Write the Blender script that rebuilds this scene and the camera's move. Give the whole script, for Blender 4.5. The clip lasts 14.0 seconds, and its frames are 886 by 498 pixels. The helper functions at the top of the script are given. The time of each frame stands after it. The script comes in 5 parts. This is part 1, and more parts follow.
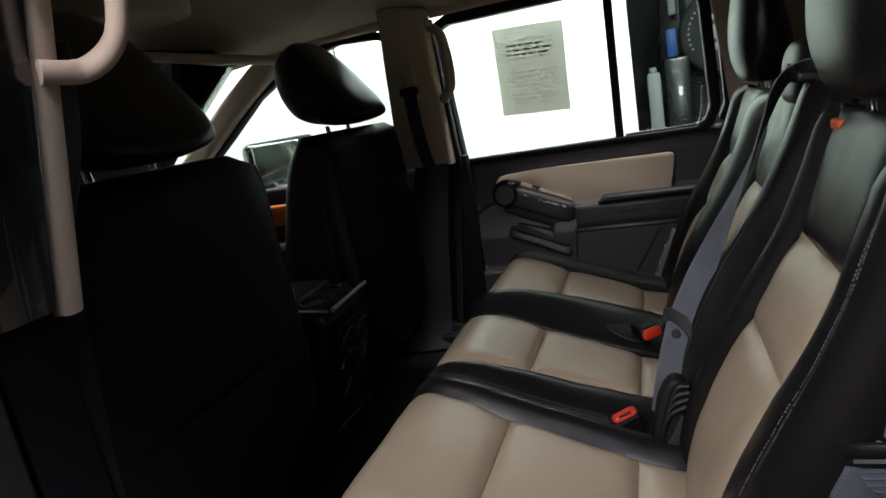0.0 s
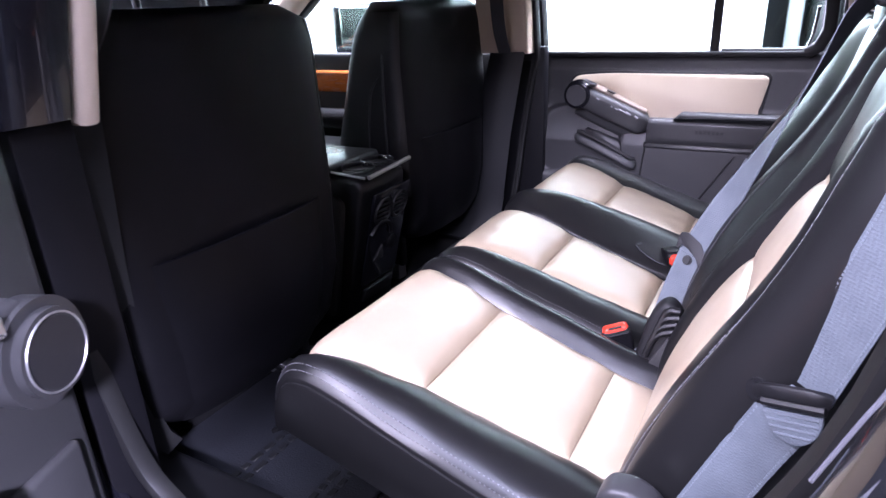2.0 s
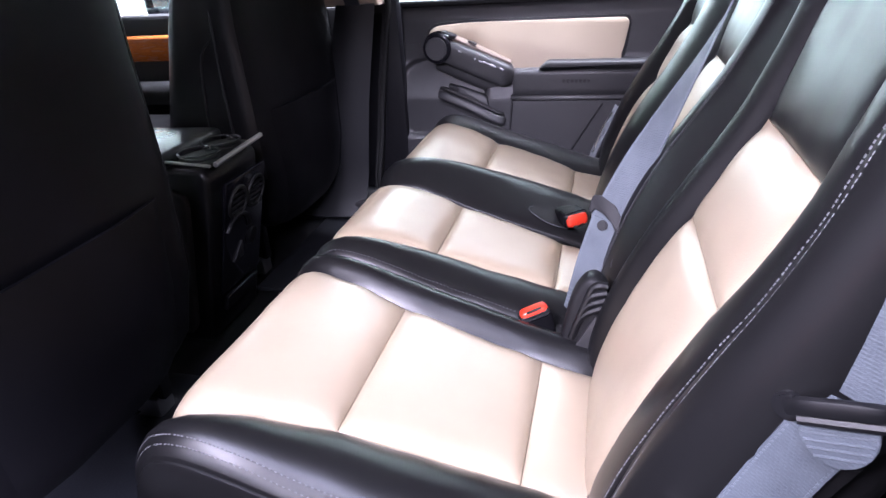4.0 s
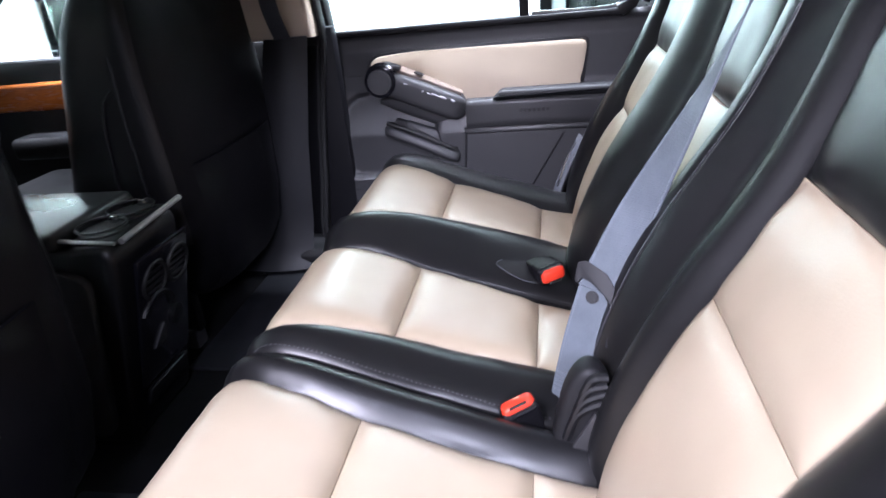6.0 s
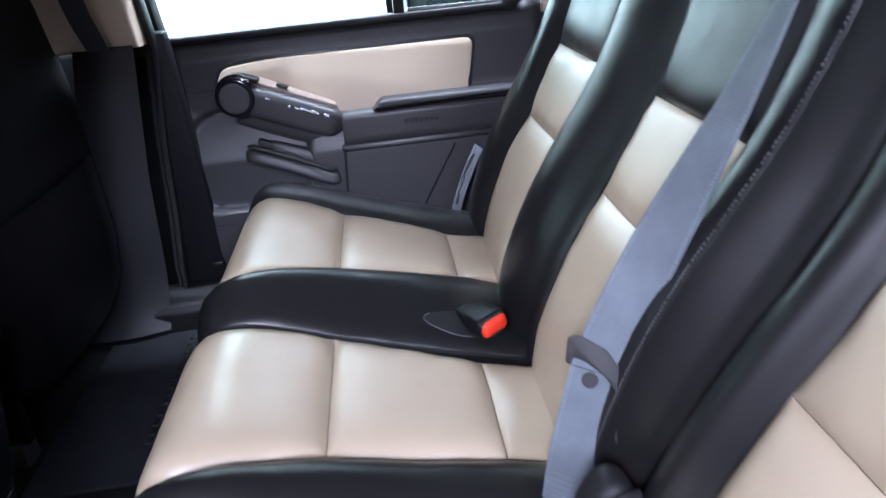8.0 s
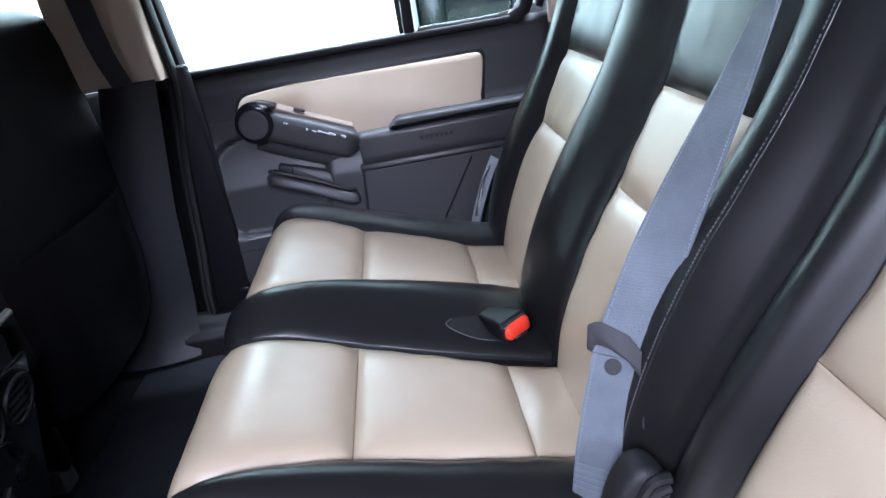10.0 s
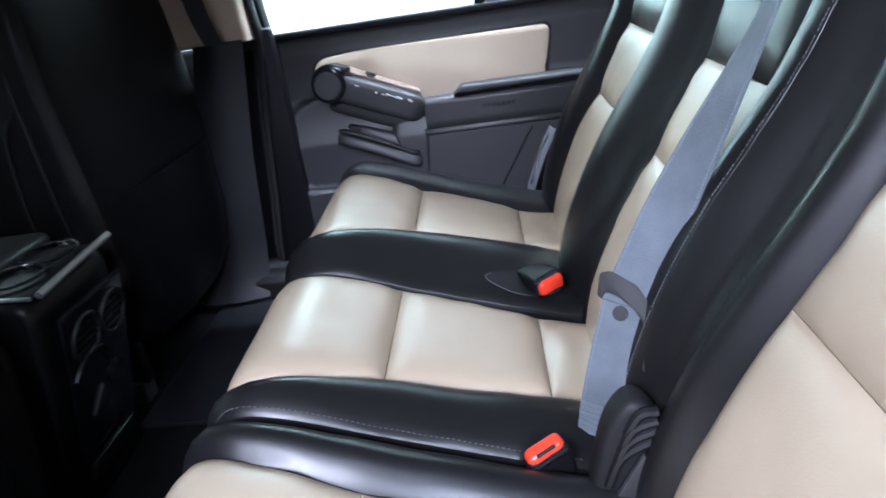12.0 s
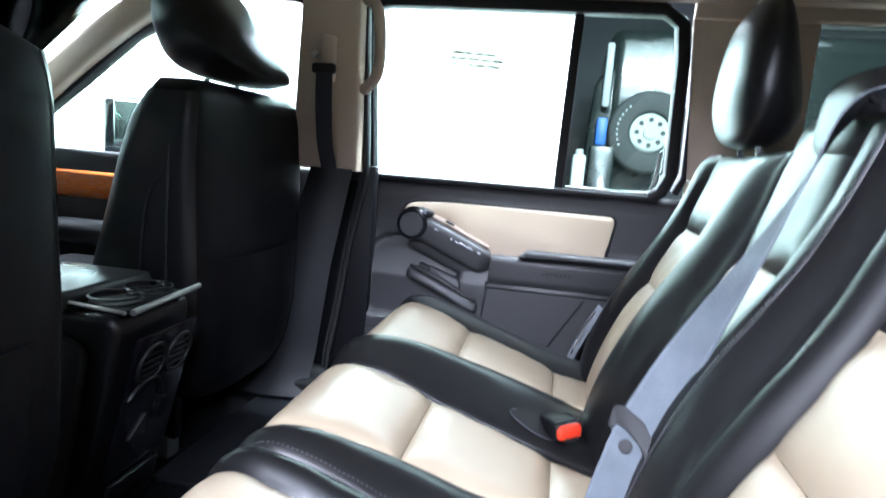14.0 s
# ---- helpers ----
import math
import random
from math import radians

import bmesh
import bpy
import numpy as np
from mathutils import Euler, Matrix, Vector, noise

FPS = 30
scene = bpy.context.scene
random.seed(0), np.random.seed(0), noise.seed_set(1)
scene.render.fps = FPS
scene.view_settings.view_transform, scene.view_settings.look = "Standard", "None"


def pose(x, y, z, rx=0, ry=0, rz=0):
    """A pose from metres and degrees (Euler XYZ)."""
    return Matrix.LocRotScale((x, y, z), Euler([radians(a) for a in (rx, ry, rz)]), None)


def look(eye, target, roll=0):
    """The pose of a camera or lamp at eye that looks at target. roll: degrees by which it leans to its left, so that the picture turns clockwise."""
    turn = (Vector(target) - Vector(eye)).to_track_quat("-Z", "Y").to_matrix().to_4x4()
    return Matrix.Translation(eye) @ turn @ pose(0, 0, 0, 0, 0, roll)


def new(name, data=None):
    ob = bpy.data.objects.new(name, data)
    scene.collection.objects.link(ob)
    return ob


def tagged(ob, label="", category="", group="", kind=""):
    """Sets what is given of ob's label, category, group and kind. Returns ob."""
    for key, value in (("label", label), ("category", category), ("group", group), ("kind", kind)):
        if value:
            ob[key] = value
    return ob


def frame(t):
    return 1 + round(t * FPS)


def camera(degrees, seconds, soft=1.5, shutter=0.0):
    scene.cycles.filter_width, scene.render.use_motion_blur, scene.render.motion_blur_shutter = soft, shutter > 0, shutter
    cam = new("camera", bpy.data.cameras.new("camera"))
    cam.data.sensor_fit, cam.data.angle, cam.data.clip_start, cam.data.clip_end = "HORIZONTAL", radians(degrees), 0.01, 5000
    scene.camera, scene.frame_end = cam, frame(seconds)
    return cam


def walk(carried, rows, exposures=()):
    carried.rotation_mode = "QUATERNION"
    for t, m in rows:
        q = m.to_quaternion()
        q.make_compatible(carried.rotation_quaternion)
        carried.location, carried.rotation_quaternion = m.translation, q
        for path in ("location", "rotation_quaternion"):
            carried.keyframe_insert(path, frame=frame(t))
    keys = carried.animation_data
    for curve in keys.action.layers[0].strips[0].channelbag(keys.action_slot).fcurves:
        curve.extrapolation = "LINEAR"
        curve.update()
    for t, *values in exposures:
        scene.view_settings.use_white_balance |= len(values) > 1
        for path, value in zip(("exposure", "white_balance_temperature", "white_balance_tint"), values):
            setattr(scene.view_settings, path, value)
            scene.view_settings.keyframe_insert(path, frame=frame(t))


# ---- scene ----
cam = camera(70.6, 14.0, 1.5, 0.4)
PATH = [
    (0, (0.252, -1.114, 0.884), (-0.422, 0.715, 0.439), -10.2),
    (0.5, (0.260, -1.134, 0.881), (-0.365, 0.698, 0.378), -9.8),
    (1, (0.358, -1.182, 0.847), (-0.332, 0.565, 0.159), -6.2),
    (1.5, (0.363, -1.141, 0.846), (-0.490, 0.531, 0.156), -1.4),
    (2, (0.367, -1.082, 0.855), (-0.562, 0.530, 0.122), -2.6),
    (2.5, (0.293, -1.005, 0.836), (-0.283, 0.724, 0.013), -3.4),
    (3, (0.259, -0.970, 0.835), (-0.227, 0.775, -0.013), -3.6),
    (5.5, (0.242, -0.905, 0.834), (-0.204, 0.829, -0.056), -6.1),
    (6, (0.212, -0.781, 0.840), (-0.142, 1.001, 0.005), -6.0),
    (6.5, (0.183, -0.702, 0.841), (0.008, 1.087, -0.036), -4.9),
    (7, (0.142, -0.639, 0.828), (0.210, 1.146, -0.071), -6.6),
    (7.5, (0.131, -0.613, 0.830), (0.201, 1.179, -0.055), -7.4),
    (8, (0.104, -0.575, 0.847), (0.221, 1.204, -0.060), -5.9),
    (8.2, (0.088, -0.542, 0.855), (0.230, 1.235, -0.053), -5.7),
    (10.3, (0.115, -0.605, 0.817), (0.153, 1.224, 0.008), -10.2),
    (10.5, (0.117, -0.611, 0.817), (0.147, 1.204, -0.021), -10.1),
    (11, (0.107, -0.613, 0.809), (0.142, 1.170, -0.096), -9.2),
    (11.5, (0.118, -0.623, 0.810), (0.135, 1.155, -0.105), -8.9),
    (12, (0.149, -0.667, 0.811), (-0.048, 1.135, -0.033), -9.1),
    (12.5, (0.177, -0.727, 0.807), (-0.219, 1.110, 0.122), -9.1),
    (13, (0.180, -0.836, 0.783), (-0.330, 1.019, 0.236), -3.9),
    (13.5, (0.190, -0.838, 0.757), (-0.229, 1.063, 0.298), -1.4),
    (14, (0.156, -0.794, 0.764), (-0.189, 1.154, 0.469), 4.4),
]
LIGHT = [(0.0, -0.9, 6500, 22), (1.1, -0.9, 6500, 22), (1.6, 1.07, 5450, 33), (2.1, 1.55, 5600, 39), (2.6, 1.65, 5650, 39), (3.2, 1.55, 5700, 38), (5.5, 1.36, 5650, 30), (6.4, 1.39, 5550, 27), (8.0, 1.16, 5330, 26), (12.0, 1.12, 5280, 20), (12.5, 1.0, 5330, 19), (13.0, 1.52, 5380, 19), (14.0, 1.67, 5430, 17)]
walk(cam, [(t, look(eye, target, roll)) for t, eye, target, roll in PATH], LIGHT)

# ---- light ----
world = bpy.data.worlds.new("hall_air")
scene.world = world
world.use_nodes = True
world.node_tree.nodes["Background"].inputs["Color"].default_value = (0.75, 0.85, 1.0, 1)
world.node_tree.nodes["Background"].inputs["Strength"].default_value = 0.012


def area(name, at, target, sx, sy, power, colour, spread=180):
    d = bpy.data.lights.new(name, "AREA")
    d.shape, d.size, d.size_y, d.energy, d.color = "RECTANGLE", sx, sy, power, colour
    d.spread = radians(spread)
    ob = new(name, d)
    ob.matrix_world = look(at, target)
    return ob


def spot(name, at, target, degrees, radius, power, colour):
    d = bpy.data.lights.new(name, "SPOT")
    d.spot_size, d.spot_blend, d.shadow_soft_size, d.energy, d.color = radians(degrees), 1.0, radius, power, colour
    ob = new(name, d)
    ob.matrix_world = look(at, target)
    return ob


# fixed unseen lamp standing in for the camera's torch, turned on the rear bench
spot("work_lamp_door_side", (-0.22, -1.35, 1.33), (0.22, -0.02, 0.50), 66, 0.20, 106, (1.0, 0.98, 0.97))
# unseen area lamps added as hall light; this one brightens the open door's side
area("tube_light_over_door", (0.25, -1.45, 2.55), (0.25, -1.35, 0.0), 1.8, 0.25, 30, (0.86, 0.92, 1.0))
# added unseen lamp that whitens the partition wall and the ground below it
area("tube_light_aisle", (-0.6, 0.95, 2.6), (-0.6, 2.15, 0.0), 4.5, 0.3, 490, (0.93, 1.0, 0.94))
# unseen tube inferred from the green sheen, set where the cushions reflect it
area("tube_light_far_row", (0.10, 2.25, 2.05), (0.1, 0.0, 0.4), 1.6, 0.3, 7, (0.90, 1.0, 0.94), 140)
# added unseen lamp that brightens the front wall and helps the headliner
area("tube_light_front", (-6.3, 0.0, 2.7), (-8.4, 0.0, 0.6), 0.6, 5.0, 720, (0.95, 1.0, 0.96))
# added unseen lamp on the vehicle behind the partition
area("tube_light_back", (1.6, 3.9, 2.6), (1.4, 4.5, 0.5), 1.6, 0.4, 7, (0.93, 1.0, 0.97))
# added unseen lamp, narrowed to brighten only the rear of the cabin
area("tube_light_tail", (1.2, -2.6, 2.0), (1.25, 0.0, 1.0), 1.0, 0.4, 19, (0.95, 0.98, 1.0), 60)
# added unseen spot that brightens the open door's panel
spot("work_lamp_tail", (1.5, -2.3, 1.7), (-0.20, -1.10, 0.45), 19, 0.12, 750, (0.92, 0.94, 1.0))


# ---- materials ----
def mat(name, base, rough=0.5, metal=0.0, grain=0.0, scale=60.0, bump=0.0, tint=0.12, blotch=4.0, spec=0.5, second=None, coat=0.0, stretch=None):
    """A surface with two scales of variation: blotches in colour and gloss, and a fine grain in relief."""
    m = bpy.data.materials.new(name)
    m.use_nodes = True
    nt = m.node_tree
    n, l = nt.nodes, nt.links
    p = n["Principled BSDF"]
    p.inputs["Metallic"].default_value = metal
    p.inputs["Specular IOR Level"].default_value = spec
    p.inputs["Coat Weight"].default_value = coat
    tc = n.new("ShaderNodeTexCoord")
    src = tc.outputs["Object"]
    if stretch:
        mp = n.new("ShaderNodeMapping")
        mp.inputs["Scale"].default_value = stretch
        l.new(src, mp.inputs["Vector"])
        src = mp.outputs["Vector"]
    big = n.new("ShaderNodeTexNoise")
    big.inputs["Scale"].default_value, big.inputs["Detail"].default_value = blotch, 5
    l.new(src, big.inputs["Vector"])
    fine = n.new("ShaderNodeTexNoise")
    fine.inputs["Scale"].default_value, fine.inputs["Detail"].default_value = scale, 3
    l.new(src, fine.inputs["Vector"])
    ramp = n.new("ShaderNodeMix")
    ramp.data_type = "RGBA"
    b2 = second or tuple(c * (1 - tint) for c in base)
    ramp.inputs["A"].default_value, ramp.inputs["B"].default_value = (*base, 1), (*b2, 1)
    add = n.new("ShaderNodeMath")
    add.operation = "MULTIPLY_ADD"
    add.inputs[1].default_value = 0.45
    l.new(fine.outputs["Fac"], add.inputs[0])
    half = n.new("ShaderNodeMath")
    half.operation = "MULTIPLY_ADD"
    half.inputs[1].default_value, half.inputs[2].default_value = 1.6, -0.55
    l.new(big.outputs["Fac"], half.inputs[0])
    l.new(half.outputs[0], add.inputs[2])
    l.new(add.outputs[0], ramp.inputs["Factor"])
    l.new(ramp.outputs["Result"], p.inputs["Base Color"])
    rr = n.new("ShaderNodeMath")
    rr.operation = "MULTIPLY_ADD"
    rr.inputs[1].default_value, rr.inputs[2].default_value = 0.25, rough - 0.12
    l.new(big.outputs["Fac"], rr.inputs[0])
    l.new(rr.outputs[0], p.inputs["Roughness"])
    if bump:
        bp = n.new("ShaderNodeBump")
        bp.inputs["Strength"].default_value, bp.inputs["Distance"].default_value = bump, 0.002
        if grain:
            v = n.new("ShaderNodeTexVoronoi")
            v.inputs["Scale"].default_value = grain
            l.new(src, v.inputs["Vector"])
            l.new(v.outputs["Distance"], bp.inputs["Height"])
        else:
            l.new(fine.outputs["Fac"], bp.inputs["Height"])
        l.new(bp.outputs["Normal"], p.inputs["Normal"])
    return m


def glass(name, tintc=(0.86, 0.95, 0.9)):
    m = bpy.data.materials.new(name)
    m.use_nodes = True
    n, l = m.node_tree.nodes, m.node_tree.links
    n.remove(n["Principled BSDF"])
    t, g, mx, fr = n.new("ShaderNodeBsdfTransparent"), n.new("ShaderNodeBsdfGlossy"), n.new("ShaderNodeMixShader"), n.new("ShaderNodeFresnel")
    t.inputs["Color"].default_value = (*tintc, 1)
    g.inputs["Roughness"].default_value = 0.012
    fr.inputs["IOR"].default_value = 1.35
    l.new(fr.outputs[0], mx.inputs[0]); l.new(t.outputs[0], mx.inputs[1]); l.new(g.outputs[0], mx.inputs[2])
    l.new(mx.outputs[0], n["Material Output"].inputs["Surface"])
    return m


TAN = mat("tan_leather", (0.375, 0.305, 0.213), 0.35, grain=520, scale=34, bump=0.04, tint=0.13, blotch=6, spec=0.64)
INSERT = mat("tan_vinyl", (0.49, 0.405, 0.300), 0.55, grain=520, scale=30, bump=0.035, tint=0.08, blotch=5, spec=0.3)
GLINT = mat("pale_edge_glint", (0.14, 0.14, 0.16), 0.4, scale=80, tint=0.3)
STEEL = mat("bare_steel", (0.45, 0.45, 0.46), 0.35, metal=0.8, scale=90, tint=0.3)
RUSTRED = mat("dull_red_plastic", (0.22, 0.05, 0.035), 0.5, scale=80, tint=0.4)
BLACK = mat("black_leather", (0.0088, 0.0087, 0.0091), 0.33, grain=520, scale=30, bump=0.018, tint=0.3, blotch=6, spec=0.38)
# matt, darkened copy of the black leather that keeps shaded seats and gaps dim
SEATBLACK = mat("shaded_matt_leather", (0.0062, 0.0060, 0.0074), 0.48, grain=700, scale=30, bump=0.02, tint=0.3, blotch=6, spec=0.14)
BLACKDULL = mat("black_vinyl", (0.006, 0.006, 0.007), 0.62, grain=450, scale=40, bump=0.06, tint=0.3, blotch=5, spec=0.35)
DOORGREY = mat("charcoal_plastic", (0.033, 0.033, 0.0345), 0.44, grain=800, scale=60, bump=0.05, tint=0.2, blotch=7, spec=0.4)
PLASTIC = mat("black_plastic", (0.007, 0.007, 0.008), 0.42, grain=700, scale=80, bump=0.02, tint=0.3, blotch=8, spec=0.45)
GLOSSBLACK = mat("black_paint", (0.006, 0.006, 0.009), 0.2, scale=20, tint=0.2, blotch=3, coat=0.6)
RUBBER = mat("black_rubber", (0.010, 0.010, 0.010), 0.55, scale=120, bump=0.1, tint=0.3, spec=0.35)
CREAM = mat("beige_trim_plastic", (0.56, 0.46, 0.36), 0.6, grain=450, scale=50, bump=0.08, tint=0.08, blotch=4, spec=0.35)
TAUPE = mat("taupe_trim_plastic", (0.16, 0.125, 0.10), 0.5, grain=450, scale=50, bump=0.05, tint=0.1, blotch=5, spec=0.35)
HEADLINER = mat("beige_headliner_cloth", (0.60, 0.54, 0.43), 0.9, scale=260, bump=0.3, tint=0.12, blotch=6, spec=0.1)
CARPET = mat("black_carpet", (0.008, 0.008, 0.009), 0.95, scale=420, bump=0.9, tint=0.5, blotch=9, spec=0.15)
MATT = mat("grey_rubber_mat", (0.018, 0.019, 0.023), 0.50, scale=300, bump=0.4, tint=0.35, blotch=14, spec=0.3)
WEB = mat("blue_grey_webbing", (0.108, 0.125, 0.144), 0.65, scale=520, bump=0.16, tint=0.3, blotch=30, spec=0.3, stretch=(1, 1, 1))
# cross ribs of the woven webbing
_n, _l = WEB.node_tree.nodes, WEB.node_tree.links
_g, _w, _b = _n.new("ShaderNodeNewGeometry"), _n.new("ShaderNodeTexWave"), _n.new("ShaderNodeBump")
_w.bands_direction = "DIAGONAL"
_w.inputs["Scale"].default_value, _w.inputs["Distortion"].default_value, _w.inputs["Detail Scale"].default_value = 210, 4.0, 4
_b.inputs["Strength"].default_value, _b.inputs["Distance"].default_value = 0.5, 0.0007
_l.new(_g.outputs["Position"], _w.inputs["Vector"])
_x, _y = _n.new("ShaderNodeTexVoronoi"), _n.new("ShaderNodeMath")
_x.inputs["Scale"].default_value, _x.inputs["Randomness"].default_value = 330, 0.25
_y.operation = "MULTIPLY_ADD"
_y.inputs[1].default_value = 0.35
_l.new(_g.outputs["Position"], _x.inputs["Vector"])
_l.new(_w.outputs["Fac"], _y.inputs[0])
_l.new(_x.outputs["Distance"], _y.inputs[2])
_l.new(_y.outputs[0], _b.inputs["Height"])
_l.new(_b.outputs["Normal"], _n["Principled BSDF"].inputs["Normal"])
DARKWEB = mat("charcoal_webbing", (0.045, 0.047, 0.055), 0.7, scale=900, bump=0.4, tint=0.2, blotch=8, spec=0.3)
PALETHREAD = mat("pale_thread", (0.16, 0.16, 0.17), 0.6, scale=200, tint=0.2)
THREAD = mat("grey_thread", (0.075, 0.075, 0.082), 0.7, scale=200, tint=0.2)
RED = mat("red_release_button", (0.68, 0.040, 0.014), 0.32, scale=60, tint=0.15)
ORANGE = mat("orange_strap", (0.55, 0.12, 0.03), 0.6, scale=80, tint=0.2)
CHROME = mat("chrome", (0.75, 0.76, 0.78), 0.16, metal=1.0, scale=60, tint=0.1)
SILVER = mat("satin_silver_trim", (0.60, 0.60, 0.60), 0.3, metal=0.9, scale=100, tint=0.1)
WOOD = mat("orange_wood_veneer", (0.52, 0.15, 0.03), 0.25, scale=40, tint=0.6, blotch=10, coat=0.5, second=(0.22, 0.05, 0.012), stretch=(2, 14, 14))
PAPER = mat("printed_paper", (0.72, 0.70, 0.66), 0.8, scale=200, tint=0.05)
_n, _l = PAPER.node_tree.nodes, PAPER.node_tree.links
_t, _x = _n.new("ShaderNodeBsdfTranslucent"), _n.new("ShaderNodeMixShader")
_t.inputs["Color"].default_value, _x.inputs[0].default_value = (0.74, 0.71, 0.68, 1), 0.55
_l.new(_n["Principled BSDF"].outputs[0], _x.inputs[1])
_l.new(_t.outputs[0], _x.inputs[2])
_l.new(_x.outputs[0], _n["Material Output"].inputs["Surface"])
INK = mat("grey_ink", (0.58, 0.56, 0.51), 0.8, scale=200, tint=0.1)
WHITEINK = mat("white_print", (0.75, 0.76, 0.8), 0.6, scale=200, tint=0.1)
NAVY = mat("navy_label", (0.012, 0.013, 0.03), 0.35, scale=100, tint=0.2)
SCUFF = mat("scuffed_grey_plastic", (0.35, 0.35, 0.37), 0.6, scale=150, tint=0.4)
WALL = mat("white_wall_paint", (0.82, 0.84, 0.82), 0.7, scale=30, bump=0.1, tint=0.04, blotch=1.2)
DARKWALL = mat("dark_wall_paint", (0.05, 0.055, 0.06), 0.7, scale=20, bump=0.1, tint=0.3, blotch=1.0)
GREYWALL = mat("grey_low_bounce", (0.22, 0.23, 0.23), 0.7, scale=20, bump=0.1, tint=0.2, blotch=1.0)
CONCRETE = mat("grey_concrete", (0.42, 0.42, 0.40), 0.55, scale=40, bump=0.2, tint=0.25, blotch=1.5)
TYRE = mat("tyre_rubber", (0.022, 0.024, 0.024), 0.75, scale=90, bump=0.3, tint=0.3)
ALLOY = mat("alloy_rim", (0.20, 0.22, 0.20), 0.45, metal=0.3, scale=60, tint=0.15)
DARKPAINT = mat("dark_green_paint", (0.012, 0.016, 0.015), 0.25, scale=20, tint=0.2, coat=0.4)
BLUE = mat("blue_plastic", (0.02, 0.08, 0.30), 0.5, scale=40, tint=0.2)
WHITEPLASTIC = mat("white_plastic", (0.30, 0.32, 0.33), 0.5, scale=40, tint=0.1)
GLASS = glass("window_glass")
MIRROR = mat("mirror_glass", (0.85, 0.9, 0.87), 0.13, metal=1.0, scale=30, tint=0.02)
PILLARGREY = mat("dark_pillar_plastic", (0.015, 0.015, 0.017), 0.5, grain=800, scale=60, bump=0.04, tint=0.2, blotch=7, spec=0.4)
GREYPLASTIC = mat("pale_grey_lid", (0.03, 0.032, 0.032), 0.3, grain=400, scale=50, bump=0.06, tint=0.1)


# ---- building helpers ----
def V(*a):
    return Vector(a)


def finish(ob, angle=40):
    me = ob.data
    for f in me.polygons:
        f.use_smooth = True
    me.set_sharp_from_angle(angle=radians(angle))
    return ob


def part(name, bm, material, parent=None, label="", angle=40):
    bmesh.ops.recalc_face_normals(bm, faces=bm.faces)
    me = bpy.data.meshes.new(name)
    bm.to_mesh(me)
    bm.free()
    me.materials.append(material)
    ob = new(name, me)
    finish(ob, angle)
    if parent is not None:
        ob.parent = parent
        ob.matrix_parent_inverse = Matrix.Identity(4)
        if parent.type == "EMPTY" or parent.location.length > 0:
            ob.matrix_parent_inverse = (Matrix.Translation(parent.location) if parent.type == "EMPTY" else parent.matrix_basis).inverted()
    if label:
        ob["label"] = label
    return ob


def thing(name, at, label, category, group="", kind=""):
    ob = new(name)
    ob.location = at
    ob.empty_display_size = 0.05
    return tagged(ob, label, category, group, kind)


def rbox(x0, x1, y0, y1, z0, z1, r=0.006, seg=2, rot=None, bm=None):
    bm = bm or bmesh.new()
    c = V((x0 + x1) / 2, (y0 + y1) / 2, (z0 + z1) / 2)
    m = Matrix.Translation(c) @ (Euler([radians(a) for a in rot]).to_matrix().to_4x4() if rot else Matrix.Identity(4)) @ Matrix.Diagonal((abs(x1 - x0), abs(y1 - y0), abs(z1 - z0), 1))
    vs = bmesh.ops.create_cube(bm, size=1, matrix=m)["verts"]
    if r:
        es = list({e for v in vs for e in v.link_edges})
        bmesh.ops.bevel(bm, geom=es, offset=min(r, 0.49 * min(abs(x1 - x0), abs(y1 - y0), abs(z1 - z0))), segments=seg, affect="EDGES", profile=0.5)
    return bm


def prism(pts, axis, d0, d1, r=0.004, seg=2, bm=None):
    """An outline in the two other axes, pulled along one axis and rounded."""
    bm = bm or bmesh.new()

    def at(p, d):
        return V(d, p[0], p[1]) if axis == "x" else V(p[0], d, p[1]) if axis == "y" else V(p[0], p[1], d)
    a = [bm.verts.new(at(p, d0)) for p in pts]
    b = [bm.verts.new(at(p, d1)) for p in pts]
    k = len(pts)
    fs = [bm.faces.new(a), bm.faces.new(b[::-1])]
    for i in range(k):
        fs.append(bm.faces.new((a[i], b[i], b[(i + 1) % k], a[(i + 1) % k])))
    bmesh.ops.recalc_face_normals(bm, faces=fs)
    if r:
        es = [e for e in {e for f in fs[:2] for e in f.edges}]
        bmesh.ops.bevel(bm, geom=es, offset=r, segments=seg, affect="EDGES", profile=0.5)
    return bm


def rounded(pts, r, n=4):
    """An outline with its corners rounded."""
    out = []
    k = len(pts)
    for i in range(k):
        p, a, b = Vector(pts[i]), Vector(pts[i - 1]), Vector(pts[(i + 1) % k])
        rr = r[i] if isinstance(r, (list, tuple)) else r
        d = min(rr, (a - p).length * 0.45, (b - p).length * 0.45)
        s, e = p + (a - p).normalized() * d, p + (b - p).normalized() * d
        for j in range(n + 1):
            t = j / n
            out.append(tuple((1 - t) ** 2 * s + 2 * t * (1 - t) * p + t * t * e))
    return out


def smooth(pts, n=6):
    """Points along a smooth line through the given ones."""
    P = [Vector(p) for p in pts]
    P = [P[0] * 2 - P[1]] + P + [P[-1] * 2 - P[-2]]
    out = []
    for i in range(1, len(P) - 2):
        a, b, c, d = P[i - 1:i + 3]
        for j in range(n):
            t = j / n
            out.append(0.5 * (2 * b + (c - a) * t + (2 * a - 5 * b + 4 * c - d) * t * t + (3 * b - a - 3 * c + d) * t ** 3))
    out.append(P[-2])
    return out


